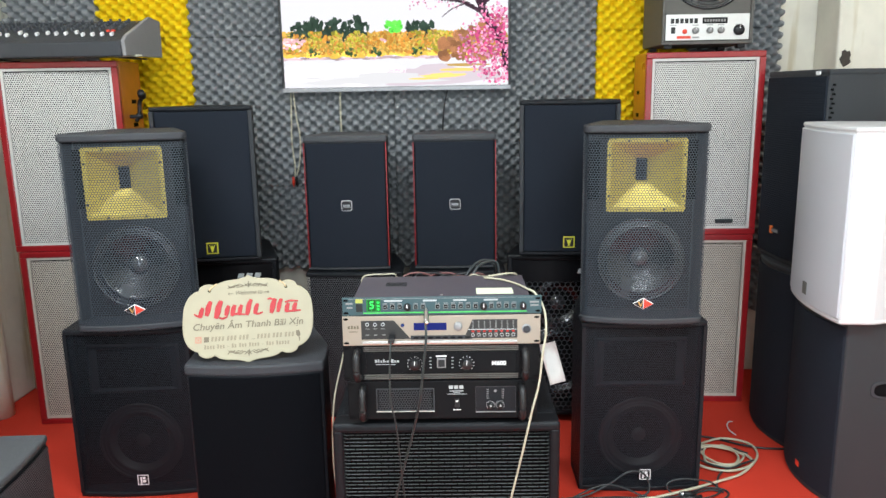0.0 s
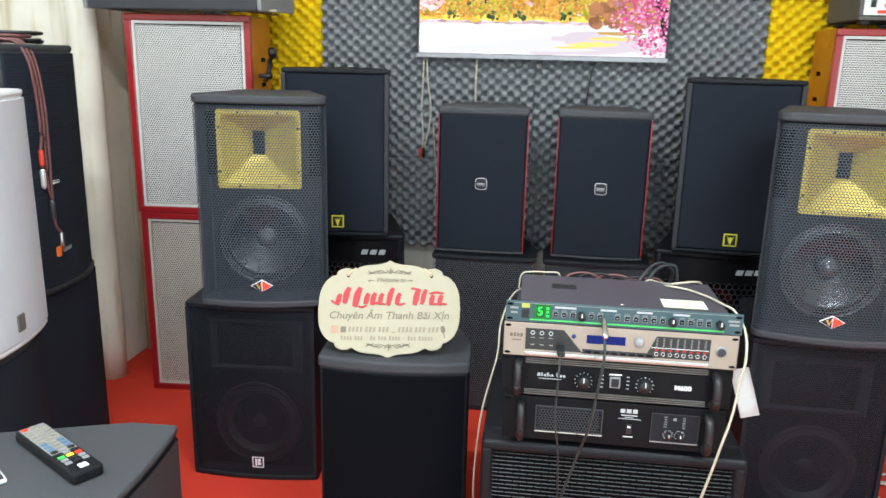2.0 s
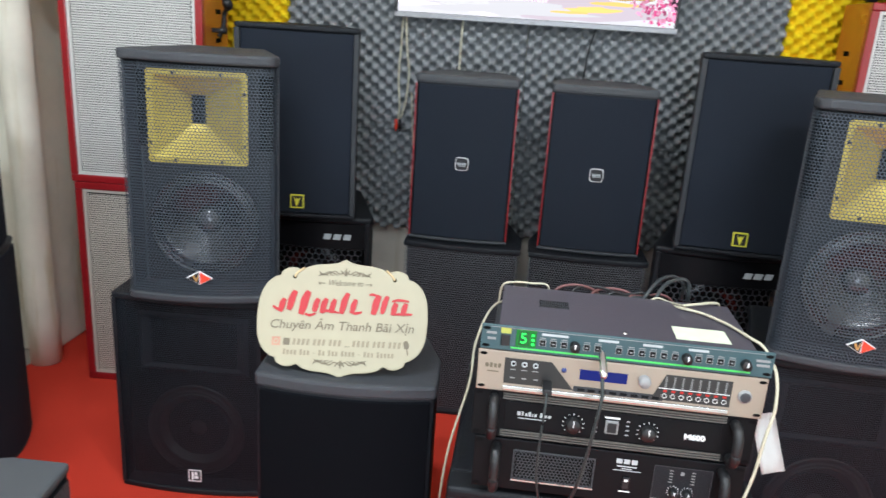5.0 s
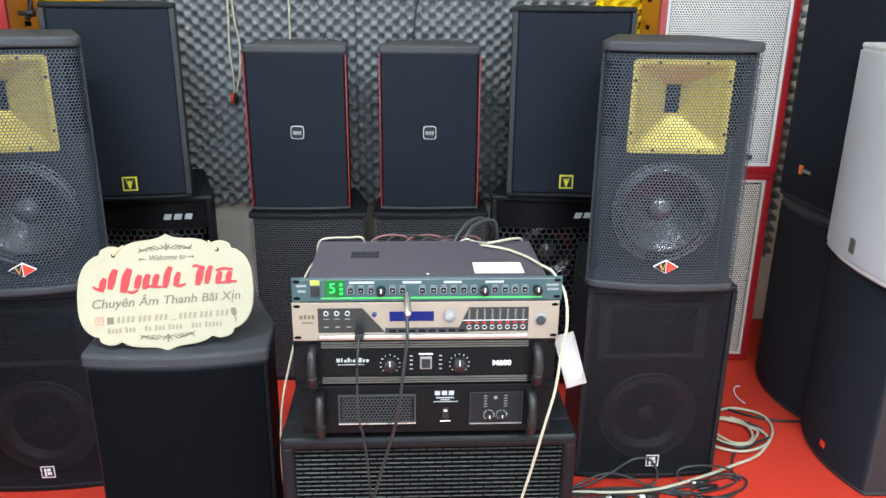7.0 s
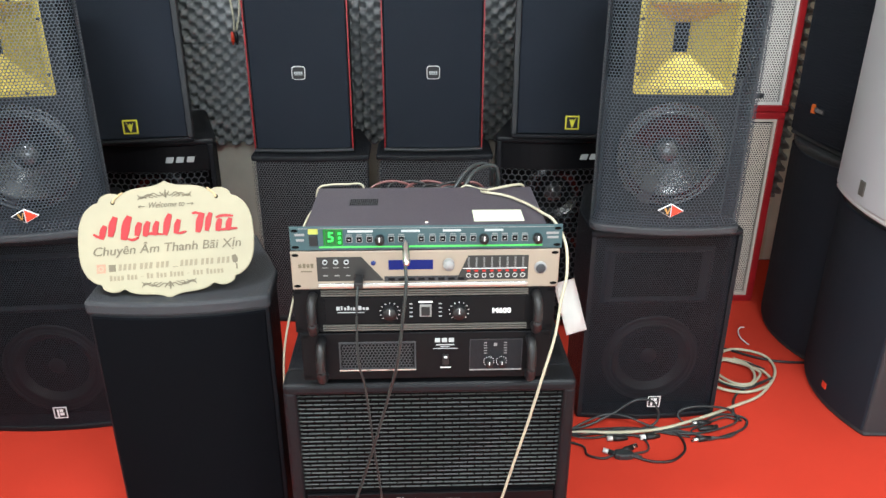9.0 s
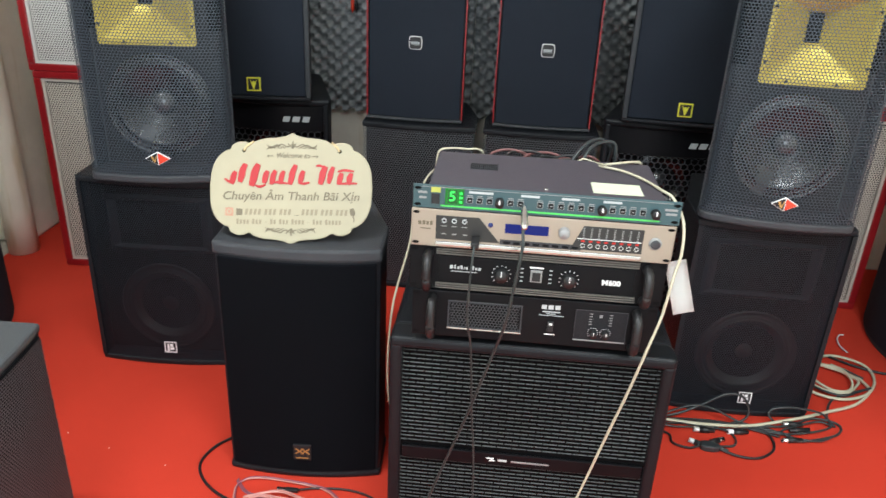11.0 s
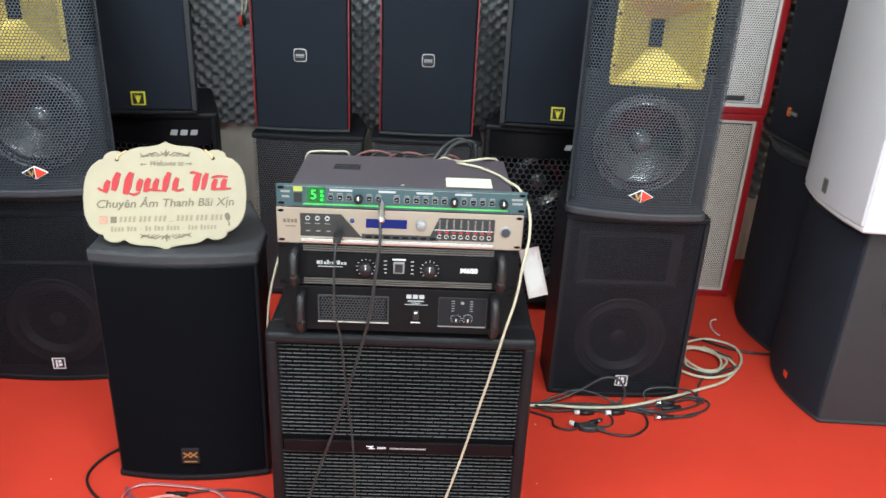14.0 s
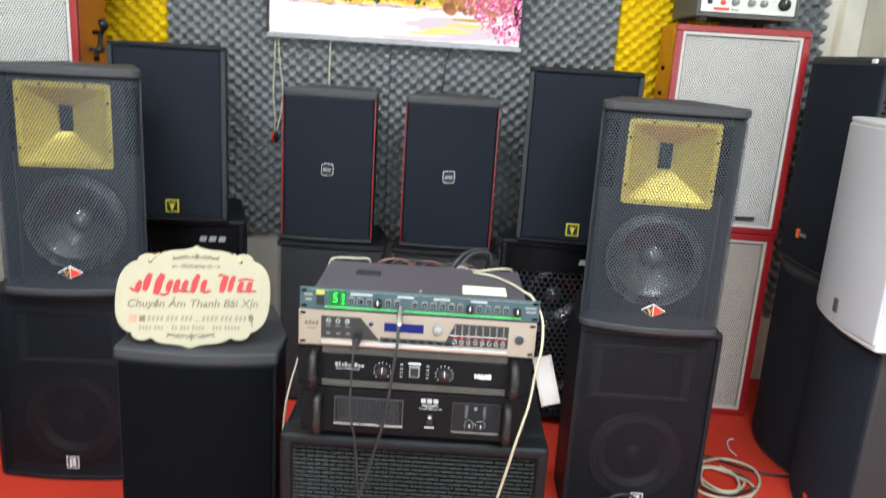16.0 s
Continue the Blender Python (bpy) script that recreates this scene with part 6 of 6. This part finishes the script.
gb = thing("power_plug", "dark grey mains plug lying on the red carpet", "plug", "plugs on the carpet", pose(0.626, 2.238, 0, 0, 0, -8))
part("body", prism([(-0.026, -0.010), (-0.012, -0.015), (0.010, -0.013), (0.026, -0.006), (0.026, 0.006), (0.010, 0.013), (-0.012, 0.015), (-0.026, 0.010)], 0.0, 0.018, 0.004), M_CABLEG, gb)
part("strain_relief", tube([(0.024, 0, 0.009), (0.034, -0.002, 0.009), (0.046, -0.006, 0.008)], 0.0045, 8, 3), M_CABLEG, gb, "", True)
cable("plastic_hook", "small white plastic hook lying on the carpet", [(1.195, 2.80, 0.005), (1.185, 2.84, 0.006), (1.19, 2.88, 0.010), (1.205, 2.90, 0.014), (1.22, 2.905, 0.012)], 0.0022, M_WHITE)
for i in range(26):
    x, y = R(-1.2, 1.1), R(1.55, 2.3)
    if abs(x - 0.1) < 0.33 or (-0.62 < x < -0.18 and y > 1.95):
        continue
    tagged(part("lint_speck", box(-R(0.0006, 0.002), R(0.0006, 0.002), -0.0009, 0.0009, 0, 0.0012), M_PAPER, None, "", False, pose(x, y, 0, 0, 0, R(0, 180))), "tiny pale lint speck on the red carpet", "lint", "lint on the carpet")

# wires before the sign speaker
cable("floor_cable", "thin black cable curling on the carpet beside the sign speaker", [(-0.60, 2.12, 0.005), (-0.65, 2.06, 0.005), (-0.665, 1.99, 0.005), (-0.63, 1.93, 0.005), (-0.565, 1.885, 0.005), (-0.48, 1.865, 0.005), (-0.42, 1.87, 0.006)], 0.0035, M_CABLEB)
up = thing("usb_lead", "black lead with silver plug on the carpet", "cable", "", pose(0, 0, 0))
part("lead", tube([(-0.403, 1.933, 0.006), (-0.358, 1.945, 0.005), (-0.294, 1.950, 0.005), (-0.237, 1.937, 0.005), (-0.190, 1.905, 0.005), (-0.175, 1.86, 0.005)], 0.0026, 8, 6), M_CABLEB, up, "", True)
part("plug", box(-0.434, -0.403, 1.926, 1.937, 0.001, 0.009, 0.002), M_RUBBER, up)
part("tip", box(-0.455, -0.434, 1.927, 1.936, 0.002, 0.007, 0.0005), M_CHROME, up, "silver tip")


def twin_wire(pts, z, first, second):
    """A flat clear twin wire: two strands side by side."""
    t = thing("speaker_wire", "clear pink twin speaker wire coiled loosely on the carpet", "cable", "pink wires on the carpet", pose(0, 0, 0))
    for k, mm in ((-1, first), (1, second)):
        part("strand", tube([(x + 0.0012 * k, y + 0.0018 * k, z + 0.0006 * k) for x, y in pts], 0.0019, 8, 8), mm, t, "", True)


twin_wire([(-0.520, 1.840), (-0.535, 1.864), (-0.551, 1.922), (-0.535, 1.952), (-0.499, 1.962), (-0.449, 1.960), (-0.385, 1.953), (-0.333, 1.939), (-0.288, 1.898), (-0.268, 1.869), (-0.278, 1.825), (-0.33, 1.79), (-0.42, 1.775), (-0.50, 1.80)], 0.006, M_CABLEP, M_CABLEM)
twin_wire([(-0.50, 1.79), (-0.530, 1.825), (-0.515, 1.874), (-0.487, 1.897), (-0.428, 1.895), (-0.368, 1.89), (-0.308, 1.88), (-0.270, 1.875), (-0.262, 1.84), (-0.30, 1.80), (-0.38, 1.785)], 0.010, M_CABLEP, M_CABLEP)
twin_wire([(-0.52, 1.885), (-0.445, 1.914), (-0.381, 1.896), (-0.327, 1.886), (-0.280, 1.880), (-0.255, 1.85), (-0.275, 1.81)], 0.0135, M_CABLEP, M_CABLEP)
twin_wire([(-0.556, 1.95), (-0.548, 1.937), (-0.514, 1.907), (-0.425, 1.884), (-0.367, 1.886), (-0.327, 1.862), (-0.318, 1.848), (-0.34, 1.81)], 0.004, M_CABLEM, M_CABLEM)
twin_wire([(-0.54, 1.86), (-0.50, 1.835), (-0.44, 1.84), (-0.39, 1.82), (-0.40, 1.79), (-0.47, 1.785), (-0.52, 1.81)], 0.008, M_CABLEM, M_CABLEP)
for x, y, z, rz in ((-0.385, 1.852, 0.012, -22), (-0.372, 1.822, 0.010, -30)):
    t = thing("blue_connector", "blue monitor cable connector with metal rim", "plug", "blue connectors on the carpet", pose(x, y, z, 0, 0, rz))
    part("hood", box(-0.018, 0.018, -0.013, 0.013, 0.0, 0.014, 0.004), M_BLUE, t)
    part("shell", box(0.018, 0.026, -0.012, 0.012, 0.002, 0.011, 0.001), M_CHROME, t, "metal shell")
    part("back", box(0.026, 0.050, -0.011, 0.011, 0.001, 0.012, 0.003), M_CABLEG, t, "grey moulded back")


# ---- cables on the side speaker ----
for k, (dy, zz) in enumerate(((0.0, 0.99), (0.014, 0.90), (0.028, 0.80))):
    c = thing("hanging_cable", "brown-red audio cable hanging over the black side speaker", "cable", "cables over the side speaker", pose(0, 0, 0))
    y0 = 2.235 + dy
    part("lead", tube([(-1.56, y0 - 0.06, 1.332), (-1.49, y0 - 0.02, 1.334), (-1.462, y0, 1.326), (-1.440, y0 + 0.012, 1.28), (-1.438, y0 + 0.028, 1.18), (-1.438, y0 + 0.03, 1.08), (-1.438, y0 + 0.022, zz + 0.05), (-1.438, y0 + 0.02 + 0.012 * k, zz)], 0.0042, 8, 6), M_CABLER, c, "", True)
    part("plug", lathe([(0.004, 0.0), (0.0075, -0.006), (0.0075, -0.05), (0.005, -0.055), (0, -0.055)], 10), (M_PANEL, M_CABLEG, M_CHROME)[k], c, "metal cable plug", True, pose(-1.438, y0 + 0.02 + 0.012 * k, zz))
part("red_sleeve", lathe([(0.0062, 0.0), (0.0062, 0.04), (0.0045, 0.042)], 10), M_BADGERED, bpy.data.objects["hanging_cable"], "red plug sleeve", True, pose(-1.438, 2.257, 1.0))
tagged(part("cable_tag", box(-1.4395, -1.4385, 2.285, 2.325, 0.94, 0.952), M_PAPER), "small white paper tag on the cable", "tag")
for k in range(4):
    cable("cable_heap", "brown-red audio cable heaped on top of the side speaker", coil(-1.62, 2.27 + 0.02 * k, 0.11 + 0.012 * k, 0.10, 1.2, 0.004, 1.328 + 0.007 * k, 0.015, k * 1.3), 0.0045, M_CABLER if k < 3 else M_CABLEB, "cables over the side speaker")
cable("cable_heap", "black coiled cable on top of the side speaker", coil(-1.60, 2.42, 0.07, 0.06, 2.2, 0.004, 1.328, 0.012, 0.4), 0.005, M_CABLEB, "cables over the side speaker")
# chipped hole in the pillar
bm = bmesh.new()
pts = [(0.024 * R(0.7, 1.1) * math.cos(k * math.tau / 14), 0.036 * R(0.7, 1.1) * math.sin(k * math.tau / 14)) for k in range(14)]
hole = tagged(part("broken_hole", prism(pts, -0.002, 0.002, 0, 1, "y"), mat("dark_broken_brick", (0.06, 0.05, 0.042), 0.9, var=0.5, scale=90, bump=0.8, bump_scale=90), None, "", False, pose(1.735, 3.299, 1.410)), "dark broken hole in the plastered pillar", "wall hole", kind="structure")
